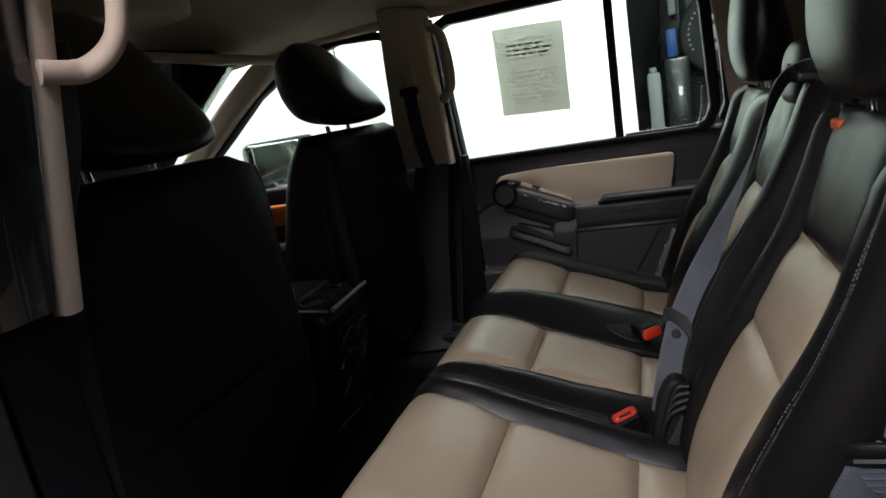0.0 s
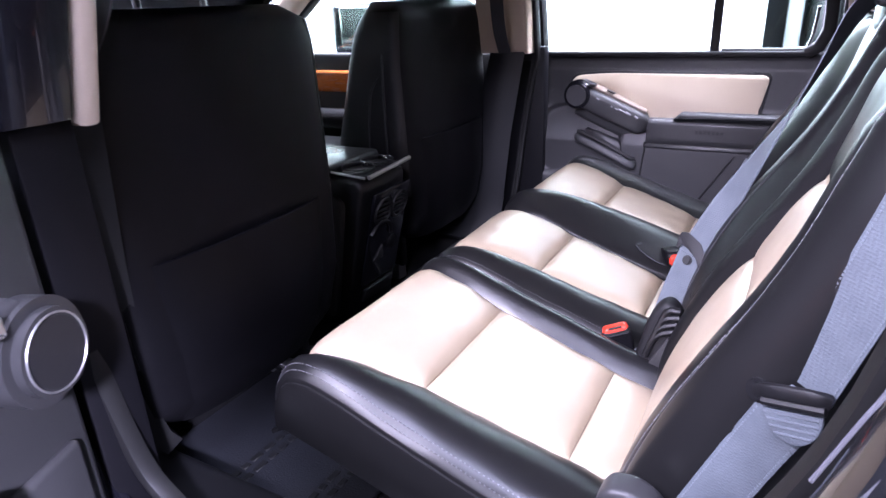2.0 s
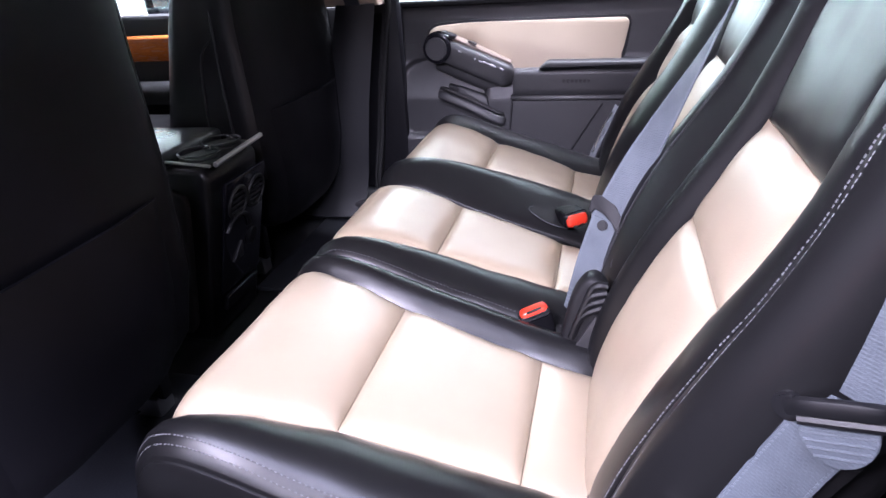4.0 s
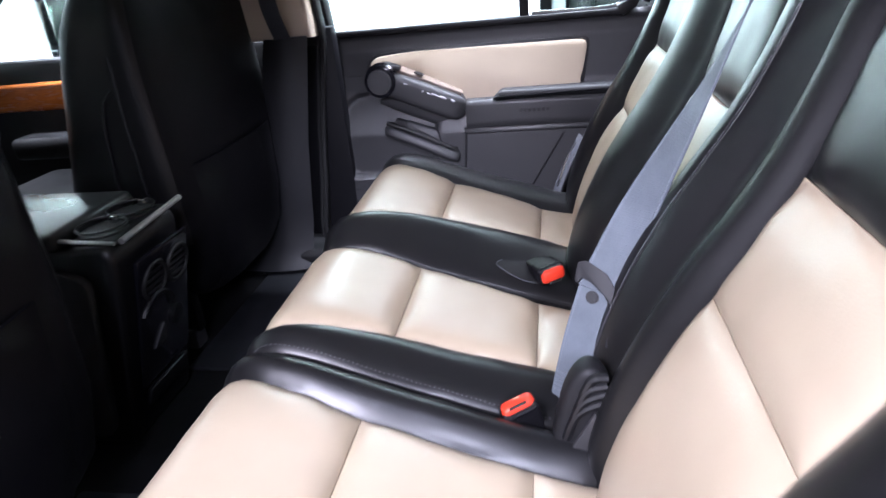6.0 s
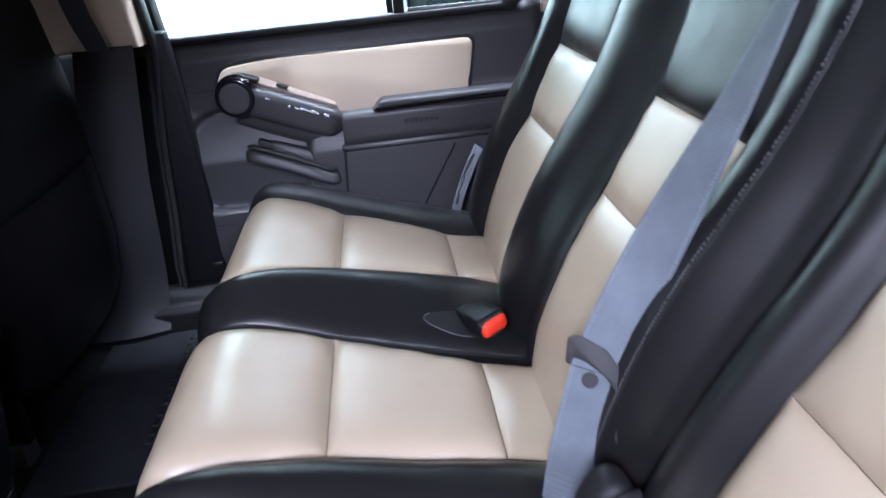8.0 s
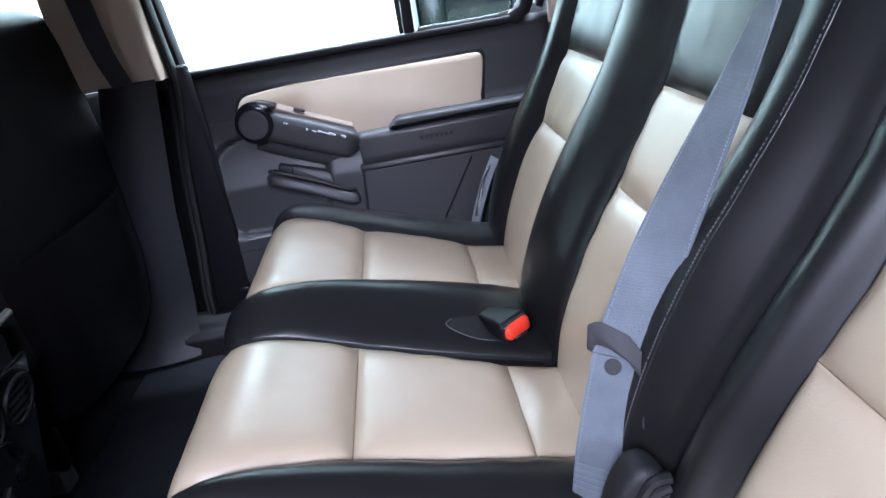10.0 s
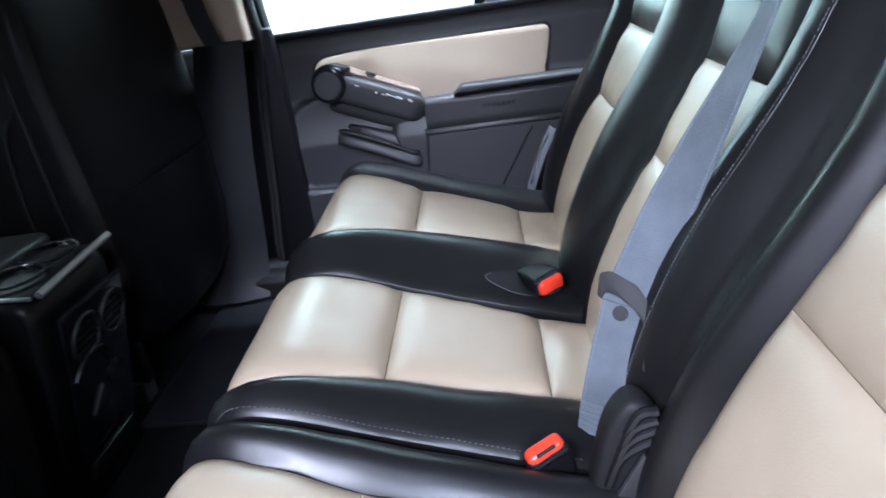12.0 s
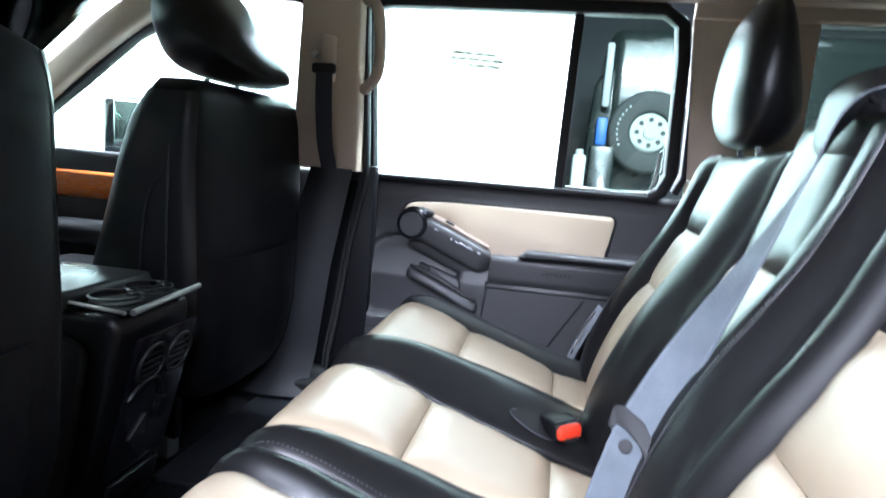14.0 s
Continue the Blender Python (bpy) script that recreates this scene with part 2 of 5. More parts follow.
def sweep(path, section, bm=None, up=(0, 0, 1), scales=None, caps=True):
    """A closed section (list of (side, up) pairs) carried along a path."""
    bm = bm or bmesh.new()
    path = [Vector(p) for p in path]
    rings = []
    for i, p in enumerate(path):
        t = (path[min(i + 1, len(path) - 1)] - path[max(i - 1, 0)]).normalized()
        u = Vector(up[i]) if isinstance(up, list) else Vector(up)
        s = t.cross(u).normalized()
        w = s.cross(t).normalized()
        k = scales[i] if scales else 1.0
        rings.append([bm.verts.new(p + s * a * k + w * b * k) for a, b in section])
    for r0, r1 in zip(rings, rings[1:]):
        for i in range(len(section)):
            j = (i + 1) % len(section)
            bm.faces.new((r0[i], r0[j], r1[j], r1[i]))
    if caps:
        bm.faces.new(rings[0][::-1])
        bm.faces.new(rings[-1])
    return bm


def ring(rx, ry, n=10):
    return [(rx * math.cos(2 * math.pi * i / n), ry * math.sin(2 * math.pi * i / n)) for i in range(n)]


def tube(path, r, n=8, bm=None, up=(0, 0, 1)):
    return sweep(path, ring(r, r, n), bm, up)


def disc(c, axis, r, depth, bev=0.003, n=28, bm=None):
    bm = bm or bmesh.new()
    q = Vector(axis).to_track_quat("Z", "Y").to_matrix().to_4x4()
    vs = bmesh.ops.create_cone(bm, cap_ends=True, segments=n, radius1=r, radius2=r, depth=depth, matrix=Matrix.Translation(c) @ q)["verts"]
    if bev:
        es = [e for e in {e for v in vs for e in v.link_edges} if len([f for f in e.link_faces if len(f.verts) > 4]) == 1]
        bmesh.ops.bevel(bm, geom=es, offset=bev, segments=2, affect="EDGES")
    return bm


def grid_solid(f, nu, nv, thick, bm=None):
    """A curved sheet f(u, v), u and v from 0 to 1, with thickness against its normal."""
    bm = bm or bmesh.new()
    e = 1e-3
    top, low = [], []
    for i in range(nu + 1):
        a, b = [], []
        for j in range(nv + 1):
            u, v = i / nu, j / nv
            p = f(u, v)
            du = f(min(u + e, 1), v) - f(max(u - e, 0), v)
            dv = f(u, min(v + e, 1)) - f(u, max(v - e, 0))
            n = du.cross(dv)
            n = n.normalized() if n.length > 1e-12 else V(0, 0, 1)
            a.append(bm.verts.new(p))
            b.append(bm.verts.new(p - n * thick))
        top.append(a)
        low.append(b)
    for i in range(nu):
        for j in range(nv):
            bm.faces.new((top[i][j], top[i + 1][j], top[i + 1][j + 1], top[i][j + 1]))
            bm.faces.new((low[i][j], low[i][j + 1], low[i + 1][j + 1], low[i + 1][j]))
    for i in range(nu):
        bm.faces.new((top[i][0], low[i][0], low[i + 1][0], top[i + 1][0]))
        bm.faces.new((top[i][nv], top[i + 1][nv], low[i + 1][nv], low[i][nv]))
    for j in range(nv):
        bm.faces.new((top[0][j], top[0][j + 1], low[0][j + 1], low[0][j]))
        bm.faces.new((top[nu][j], low[nu][j], low[nu][j + 1], top[nu][j + 1]))
    return bm


def lerp(xs, ys, x):
    return float(np.interp(x, xs, ys))


def stitches(path, normal, parent, length=0.0024, gap=0.0014, w=0.00032, name="stitching", thread=None, proud=0.0007):
    """A run of thread along a path, one raised dash a stitch, joined into one part."""
    bm = bmesh.new()
    path = [Vector(p) for p in path]
    n = Vector(normal).normalized()
    carry = 0.0
    for a, b in zip(path, path[1:]):
        L = (b - a).length
        if L < 1e-6:
            continue
        d = (b - a) / L
        s = d.cross(n).normalized()
        x = carry
        while x + length < L:
            c = a + d * (x + length / 2)
            vs = [bm.verts.new(c + d * i * length / 2 + s * j * w + n * k) for i in (-1, 1) for j in (-1, 1) for k in (-0.001, proud)]
            for q in ((0, 1, 3, 2), (4, 6, 7, 5), (0, 4, 5, 1), (2, 3, 7, 6), (1, 5, 7, 3), (0, 2, 6, 4)):
                bm.faces.new([vs[i] for i in q])
            x += length + gap
        carry = max(0.0, x - L)
    return tagged(part(name, bm, thread or THREAD, parent, "", 30), kind="stuff")


def settle(ob, x=0.0, y=0.0, z=0.0):
    """Moves a finished thing, with all its parts, by so many metres."""
    ob.location = ob.location + V(x, y, z)
    return ob


# ---- hall round the car ----
GROUND = -0.42


def slab(name, x0, x1, y0, y1, z0, z1, material, label, category):
    return tagged(part(name, rbox(x0, x1, y0, y1, z0, z1, 0), material), label, category, kind="structure")


# the ground's grey is raised to bounce light up to the headliner
slab("ground", -9, 9, -7, 9, GROUND - 0.1, GROUND, CONCRETE, "grey concrete floor of the vehicle hall, lightened to bounce light", "floor")
slab("wall_partition", -8.9, 0.16, 2.5, 2.62, GROUND, 3.0, WALL, "white painted partition wall beside the car", "wall")
slab("wall_back", -8.9, 8.9, 7.8, 8.0, GROUND, 3.0, DARKWALL, "dark painted wall at the end of the hall", "wall")
slab("wall_front", -9.0, -8.9, -6.9, 8.0, GROUND, 3.0, WALL, "white painted wall in front of the car", "wall")
# unseen walls and ceiling, toned down so they bounce less light into the car
slab("wall_tail", 8.9, 9.0, -6.9, 8.0, GROUND, 3.0, GREYWALL, "unseen grey wall behind the car, toned to cut bounce light", "wall")
slab("wall_door_side", -8.9, 8.9, -6.9, -6.8, GROUND, 3.0, DARKWALL, "unseen dark wall on the open door's side, toned to cut bounce light", "wall")
slab("ceiling_hall", -9, 9, -7, 8, 3.0, 3.1, GREYWALL, "unseen grey hall ceiling, toned to cut bounce light", "ceiling")
for sx in (-5.4, -3.0, -1.55):
    tagged(part("wall_joint", rbox(sx - 0.004, sx + 0.004, 2.494, 2.5, GROUND, 3.0, 0), DOORGREY), "thin dark joint between white wall panels", "wall joint", kind="structure")

# ---- car body: floor, roof, sides ----
FLOOR = 0.14
bm = rbox(-2.1, 1.9, -0.70, 0.70, FLOOR - 0.06, FLOOR, 0.01)
tagged(part("car_floor", bm, CARPET), "black carpeted car floor", "floor", kind="structure")


def roof(u, v):
    x = -1.15 + 3.0 * u
    y = -0.64 + 1.28 * v
    c = math.cos(y / 0.64 * 1.35)
    z = 1.13 + 0.12 * (c - 0.2) - 0.05 * max(0, (-0.35 - x)) ** 1.3 * 1.2
    return V(x, y, z)


tagged(part("headliner", grid_solid(roof, 24, 20, -0.02), HEADLINER), "beige cloth headliner of the car", "ceiling", kind="structure")


def roof_skin(u, v):
    p = roof(u, v)
    return V(p.x, p.y * 1.08, p.z + 0.06)


tagged(part("car_roof", grid_solid(roof_skin, 16, 16, -0.01), GLOSSBLACK), "black painted car roof", "car roof", kind="structure")


def side_y(z):
    """Half width of the cabin's inner side at a height over the belt line."""
    return lerp([0.1, 0.45, 0.735, 1.15, 1.25], [0.70, 0.735, 0.735, 0.645, 0.62], z)


# how far the cabin's sides and roof stand outwards and down from the lines in which they are drawn
OUT, DOWN = 0.028, -0.040
# and how far the open door's frame stands up
RAISE = 0.045


def side_sheet(name, outline, inset, thick, material, label, sign=1, parent=None, category="wall", r=0.004):
    """A panel of the cabin's side: an outline in x and z, bent to the side's slope."""
    bm = prism(outline, "y", 0, thick, r)
    for v in bm.verts:
        v.co.y = sign * (side_y(v.co.z) - inset + v.co.y)
    if sign < 0:
        bmesh.ops.reverse_faces(bm, faces=bm.faces)
    ob = settle(part(name, bm, material, parent), 0, sign * OUT, DOWN)
    return ob if parent is not None else tagged(ob, label, category, kind="structure")


def band(name, path, depth, w, sign, inset, material, parent=None, label="", category="trim"):
    """A strip that follows a line (x, z) on the cabin's side: w wide, depth deep."""
    pts = [V(p[0], sign * (side_y(p[1]) - inset), p[1]) for p in path]
    bm = sweep(pts, rounded([(-w / 2, -depth / 2), (w / 2, -depth / 2), (w / 2, depth / 2), (-w / 2, depth / 2)], min(w, depth) * 0.35, 2), up=(0, 1, 0))
    ob = settle(part(name, bm, material, parent), 0, sign * OUT, DOWN if sign > 0 else RAISE)
    return ob if parent is not None else tagged(ob, label, category, kind="structure")


# outer body under the windows and pillars (far side whole, near side without the rear door)
side_sheet("body_side_front", [(-2.1, -0.1), (-0.36, -0.1), (-0.36, 0.70), (-2.1, 0.70)], -0.06, 0.05, GLOSSBLACK, "black painted body side beside the front seats", 1)
for sg in (1, -1):
    e = 0.46 if sg > 0 else 0.52
    side_sheet("body_side_rear", [(e, -0.1), (1.9, -0.1), (1.9, 0.78), (e, 0.78)], -0.05, 0.05, GLOSSBLACK, "black painted rear body side under the window", sg)
    side_sheet("body_side_rear", [(e, 0.78), (0.66, 0.78), (0.64, 1.14), (e, 1.14)], -0.05, 0.05, GLOSSBLACK, "black painted rear pillar", sg)
    side_sheet("body_side_rear", [(1.62, 0.78), (1.9, 0.78), (1.9, 1.14), (1.58, 1.14)], -0.05, 0.05, GLOSSBLACK, "black painted tail pillar", sg)
    side_sheet("body_side_rear", [(e, 1.14), (1.9, 1.14), (1.9, 1.24), (e, 1.24)], -0.05, 0.05, GLOSSBLACK, "black painted roof edge", sg)
    g = side_sheet("window_rear", [(0.65, 0.78), (1.62, 0.78), (1.59, 1.14), (0.64, 1.14)], -0.056, 0.004, GLASS, "tinted rear side window", sg, None, "window", 0)
    g.visible_shadow = False
side_sheet("body_side_front", [(-2.1, -0.1), (-0.42, -0.1), (-0.42, 0.70), (-2.1, 0.70)], -0.06, 0.05, GLOSSBLACK, "black painted body side beside the driver", -1)
for sg in (1, -1):
    a, b = (0.44, 0.40) if sg > 0 else (0.50, 0.47)
    side_sheet("rear_side_trim", [(a, 0.79), (0.67, 0.79), (0.65, 1.13), (b, 1.13)], 0.02, 0.02, CREAM, "beige plastic trim of the rear pillar", sg)
    side_sheet("rear_side_trim", [(a, 0.72), (1.88, 0.72), (1.88, 0.788), (a, 0.788)], 0.02, 0.02, CREAM, "beige plastic trim under the rear window", sg)
    side_sheet("rear_side_trim", [(b, 1.132), (1.88, 1.132), (1.88, 1.2), (b, 1.2)], 0.02, 0.02, CREAM, "beige plastic trim over the rear window", sg)
    side_sheet("rear_side_trim", [(1.60, 0.79), (1.88, 0.79), (1.88, 1.13), (1.57, 1.13)], 0.02, 0.02, CREAM, "beige plastic trim of the tail pillar", sg)
    side_sheet("rear_side_panel", [(0.44 if sg > 0 else 0.50, 0.1), (1.88, 0.1), (1.88, 0.72), (0.44 if sg > 0 else 0.50, 0.72)], 0.03, 0.03, DOORGREY, "charcoal plastic panel beside the load floor", sg)
    # door sills
    tagged(part("door_sill", rbox(-1.9, 0.36, sg * 0.58, sg * 0.74, 0.02, 0.205, 0.02, 3), PLASTIC), "black plastic door sill", "sill", kind="structure")
tagged(part("tailgate", rbox(1.88, 1.96, -0.72, 0.72, 0.0, 1.24, 0.01), CREAM), "beige trimmed tailgate closing the car", "tailgate", kind="structure")
tagged(part("bulkhead", rbox(-2.14, -2.08, -0.74, 0.74, -0.1, 0.75, 0.01), BLACKDULL), "black bulkhead in front of the footwell", "bulkhead", kind="structure")


# ---- rear bench ----
CUSHION = smooth([(0.250, 0.318), (0.185, 0.336), (0.09, 0.366), (0.0, 0.397), (-0.075, 0.424), (-0.122, 0.434), (-0.150, 0.426), (-0.170, 0.396), (-0.177, 0.358), (-0.168, 0.338)], 8)
CLEN = [0.0]
for a, b in zip(CUSHION, CUSHION[1:]):
    CLEN.append(CLEN[-1] + (b - a).length)
CXS = [p.x for p in CUSHION]
CZS = [p.y for p in CUSHION]


def s_of_x(x):
    """Length along the cushion's section at which it reaches x on its upper side."""
    return lerp([-v for v in CXS[:57]], CLEN[:57], -x)


def cushion_at(s, y):
    return V(lerp(CLEN, CXS, s), y, lerp(CLEN, CZS, s))


BACK0, BACKU, BACKN = V(0.229, 0, 0.335), V(0.515, 0, 0.857), V(-0.857, 0, 0.515)


def upright(s):
    """How far the upper part of the backrest stands forward of the plane of its lower part."""
    return 0.95 * max(0.0, s - 0.28) ** 2 - 1.1 * max(0.0, s - 0.49) ** 1.7


def back_at(s, y):
    """A point on the backrest's front plane, s along its slope."""
    bow = 0.012 * math.sin(min(max(s / 0.5, 0), 1) * math.pi)
    return BACK0 + BACKU * s + BACKN * (bow - 0.030 * math.exp(-max(s, 0) / 0.07) + upright(s)) + V(0, y, 0)


def surface(base, s0, s1, lo, hi, puff, rim=0.011, rim_s=0.015, dips=(1, 1, 1, 1), hump=None, crease=0.0034):
    """The face of a stuffed panel on a base surface: s from s0 to s1, y between the edges lo(s) and hi(s); it sinks to the seams at the sides that dips names (s0, s1, lo, hi)."""
    def at(s, y):
        y0, y1 = lo(s), hi(s)
        e = 0.004
        n = (base(s + e, y) - base(s - e, y)).cross(V(0, 1, 0)).normalized()
        if n.dot(V(-0.5, 0, 1)) < 0:
            n = -n
        h = 1.0
        for d, k, r in zip((abs(s - s0), abs(s1 - s), abs(y - y0), abs(y1 - y)), dips, (rim_s, rim_s, rim, rim)):
            if k:
                h *= 1 - math.exp(-((d / r) ** 0.95)) * k
        lift = puff * h - 0.004 * (1 - h)
        if hump:
            lift += hump((s - s0) / (s1 - s0), (y - y0) / max(1e-6, y1 - y0)) * h
        near = min([d for d, k in zip((abs(s - s0), abs(s1 - s), abs(y - y0), abs(y1 - y)), dips) if k] + [9.0])
        lift += crease * noise.noise(V(s * 26, y * 26, 7 + puff * 50)) * math.exp(-near / 0.028) * min(1.0, near / 0.006)
        lift += (0.0016 * noise.noise(V(s * 9, y * 9, puff * 99)) + 0.0007 * noise.noise(V(s * 31, y * 31, 3))) * h
        return base(s, y) + n * lift, n, lift
    return at


def pad(base, s0, s1, lo, hi, puff, rim=0.010, nu=34, nv=30, dips=(1, 1, 1, 1), skirt=0.022, hump=None, rim_s=0.015, crease=0.0034):
    f = surface(base, s0, s1, lo, hi, puff, rim, rim_s, dips, hump, crease)
    bm = bmesh.new()
    top, low = [], []
    for i in range(nu + 1):
        a, b = [], []
        s = s0 + (s1 - s0) * (0.5 - 0.5 * math.cos(math.pi * i / nu))
        for j in range(nv + 1):
            y = lo(s) + (hi(s) - lo(s)) * (0.5 - 0.5 * math.cos(math.pi * j / nv))
            p, n, lift = f(s, y)
            a.append(bm.verts.new(p))
            b.append(bm.verts.new(p - n * (skirt + lift)))
        top.append(a)
        low.append(b)
    for i in range(nu):
        for j in range(nv):
            bm.faces.new((top[i][j], top[i + 1][j], top[i + 1][j + 1], top[i][j + 1]))
        bm.faces.new((top[i][0], low[i][0], low[i + 1][0], top[i + 1][0]))
        bm.faces.new((top[i][nv], top[i + 1][nv], low[i + 1][nv], low[i][nv]))
    for j in range(nv):
        bm.faces.new((top[0][j], top[0][j + 1], low[0][j + 1], low[0][j]))
        bm.faces.new((top[nu][j], low[nu][j], low[nu][j + 1], top[nu][j + 1]))
    return bm


def edge(*pairs):
    xs, ys = zip(*pairs)
    return lambda s: lerp(xs, ys, s)


SEND = CLEN[-1]
S_SEAM, S_REAR, S_TIP = s_of_x(0.0), s_of_x(0.185), s_of_x(-0.145)


def cushion_edge(rear, mid, tip):
    return edge((0, rear), (S_REAR, rear), (S_SEAM, mid), (S_TIP, tip), (SEND, tip))


B_SEAM, B_TOP = 0.243, 0.368


def back_edge(low, seam, upper, top):
    return edge((0, low), (B_SEAM, seam), (B_TOP, upper), (0.56, top))


def const(y):
    return lambda s: y


FACES = {}


def crest(s):
    """Height of the outer bolster's stitched edge over the plane of the backrest."""
    return lerp([0.0, 0.13, 0.29, 0.42, 0.47, 0.52], [0.005, 0.012, 0.022, 0.030, 0.029, 0.012], s)


def side_gusset(top, y0):
    """The outer side of a backrest: from the stitched edge it rolls over and falls back to the hinge side."""
    prof = smooth([V(0.001, -0.0015), V(-0.010, -0.001), V(-0.024, -0.009), V(-0.036, -0.026), V(-0.043, -0.052), V(-0.045, -0.100)], 5)
    def f(u, v):
        s = -0.02 + (top + 0.02) * u
        q = prof[0] if v <= 0 else prof[-1] if v >= 1 else prof[int(v * (len(prof) - 1))].lerp(prof[min(len(prof) - 1, int(v * (len(prof) - 1)) + 1)], v * (len(prof) - 1) % 1)
        end = max(0.0, 1 - ((top - s) / 0.05)) ** 2 + max(0.0, 1 - (s + 0.02) / 0.05) ** 2
        p = back_at(s, y0)
        return p + V(0, q.x * (1 - 0.2 * end), 0) + BACKN * (crest(s) + q.y - 0.030 * end + 0.0012 * noise.noise(V(s * 9, v * 2, 4)))
    bm = bmesh.new()
    rows = [[bm.verts.new(f(i / 40, j / 24)) for j in range(25)] for i in range(41)]
    for i in range(40):
        for j in range(24):
            bm.faces.new((rows[i][j], rows[i][j + 1], rows[i + 1][j + 1], rows[i + 1][j]))
    rim = [[bm.verts.new(rows[i][j].co + BACKN * -0.02 + V(0, 0.012, 0)) for i in (0, 40)] for j in range(25)]
    for j in range(24):
        bm.faces.new((rows[0][j + 1], rows[0][j], rim[j][0], rim[j + 1][0]))
        bm.faces.new((rows[40][j], rows[40][j + 1], rim[j + 1][1], rim[j][1]))
    bmesh.ops.recalc_face_normals(bm, faces=bm.faces[:])
    return bm


def rear_seat(label, y_lo, y_hi, c_lo, c_hi, b_lo, b_hi, group, top=0.515, hump_lo=None, hump_hi=None, b_hump=0.03, side=0.0, side_hi=0.0, low=0.62, gusset=0.0):
    """One unit of the bench: y_lo and y_hi its sides; c_lo, c_hi the tan cushion's seams; b_lo, b_hi those of the backrest."""
    seat = thing("rear_seat", (0.1, (y_lo + y_hi) / 2, FLOOR), label, "seat", group)
    gap = 0.00035
    lo = lambda s: c_lo(s) + gap
    hi = lambda s: c_hi(s) - gap
    # cushion
    part("seat_base", rbox(-0.03, 0.25, y_lo + (0.06 if y_lo < -0.5 else 0.02), y_hi - 0.02, FLOOR, 0.285, 0.012), BLACKDULL, seat)
    core = [(0.25, 0.262), (0.25, 0.298), (0.185, 0.318), (0.0, 0.380), (-0.075, 0.406), (-0.118, 0.414), (-0.145, 0.40), (-0.158, 0.365), (-0.156, 0.345), (-0.10, 0.330), (0.04, 0.290)]
    part("cushion_core", prism(core, "y", y_lo + (0.03 if y_lo < -0.5 else 0.004), y_hi - 0.004, 0), BLACKDULL, seat)
    part("cushion_panel", pad(cushion_at, 0.0, S_REAR - gap, lo, hi, 0.008, dips=(0, 1, 1, 1)), TAN, seat, "tan leather rear cushion panel")
    part("cushion_panel", pad(cushion_at, S_REAR + gap, S_SEAM - gap, lo, hi, 0.0115, rim_s=0.012), TAN, seat, "tan leather cushion panel")
    part("cushion_panel", pad(cushion_at, S_SEAM + gap, SEND, lo, hi, 0.0115, dips=(1, 0, 1, 1), nu=34, rim_s=0.012), TAN, seat, "tan leather front cushion panel rolled over the edge")
    if y_lo < c_lo(S_SEAM) - 0.02:
        a = (cushion_at, 0.0, SEND, const(y_lo), lambda s: c_lo(s) - gap, 0.012)
        k = dict(rim=0.013, dips=(0, 0, 1, 1), hump=hump_lo)
        part("cushion_bolster", pad(*a, nu=40, **k), BLACK, seat, "black leather cushion bolster")
        FACES[seat.name, "cushion"] = surface(*a, **k)
    if y_hi > c_hi(S_SEAM) + 0.02:
        part("cushion_bolster", pad(cushion_at, 0.0, SEND, lambda s: c_hi(s) + gap, const(y_hi), 0.012, rim=0.013, dips=(0, 0, 1, 1), nu=40, hump=hump_hi), BLACK, seat, "black leather cushion bolster")
    for yy, w in ((y_lo - 0.003, 0.012), (y_hi - 0.009, 0.012)):
        foot = [(-0.164, 0.342), (-0.10, 0.326), (0.04, 0.286), (0.15, 0.25)]
        out = [(p.x, p.y - 0.010) for p in CUSHION[2:69:3]] + foot + [(0.235, 0.25)]
        part("side_panel", prism(out, "y", yy, yy + w, 0.003), BLACK, seat, "black leather side panel of the cushion")
    # backrest
    tlo = lambda s: b_lo(s) + gap
    thi = lambda s: b_hi(s) - gap
    part("back_panel", pad(back_at, 0.0, B_SEAM - gap, tlo, thi, 0.0095, dips=(0, 1, 1, 1)), TAN, seat, "tan leather lower backrest panel")
    part("back_panel", pad(back_at, B_SEAM + gap, B_TOP - gap, tlo, thi, 0.0095), TAN, seat, "tan leather upper backrest panel")
    part("back_top_panel", pad(back_at, B_TOP + gap, top, tlo, thi, 0.0095, dips=(1, 1, 1, 1)), BLACK, seat, "black leather top panel of the backrest")
    swell = lambda u: low + (1 - low) * math.sin(math.pi * min(1.0, 0.15 + 0.72 * u)) ** 3
    wing = lambda u, v: b_hump * 0.75 * (1 - math.exp(-((v / 0.20) ** 1.3))) * (1 - 0.45 * v * v) * swell(u)
    wing2 = lambda u, v: b_hump * math.sin(math.pi * max(0, v - 0.12)) * swell(u)
    if y_lo < b_lo(0.2) - 0.02:
        a = (back_at, -0.02, top + 0.004, const(y_lo - side), lambda s: b_lo(s) - gap, 0.010)
        k = dict(rim=0.016, dips=(0.6, 1, 1, 1), hump=wing2, crease=0.0012)
        if gusset:
            a = (back_at, -0.02, top + 0.004, const(gusset), lambda s: b_lo(s) - gap, 0.004)
            k = dict(rim=0.010, dips=(0.6, 0.8, 0.3, 1), hump=lambda u, v: crest(-0.02 + u * (top + 0.024)) * math.sin(math.pi / 2 * (1 - v)) ** 0.55, crease=0.0010)
            part("side_gusset", side_gusset(top + 0.004, gusset), BLACK, seat, "black leather gusset on the side of the backrest")
        part("back_bolster", pad(*a, nu=34, skirt=0.03, **k), BLACK, seat, "black leather backrest bolster")
        FACES[seat.name, "back"] = surface(*a, **k)
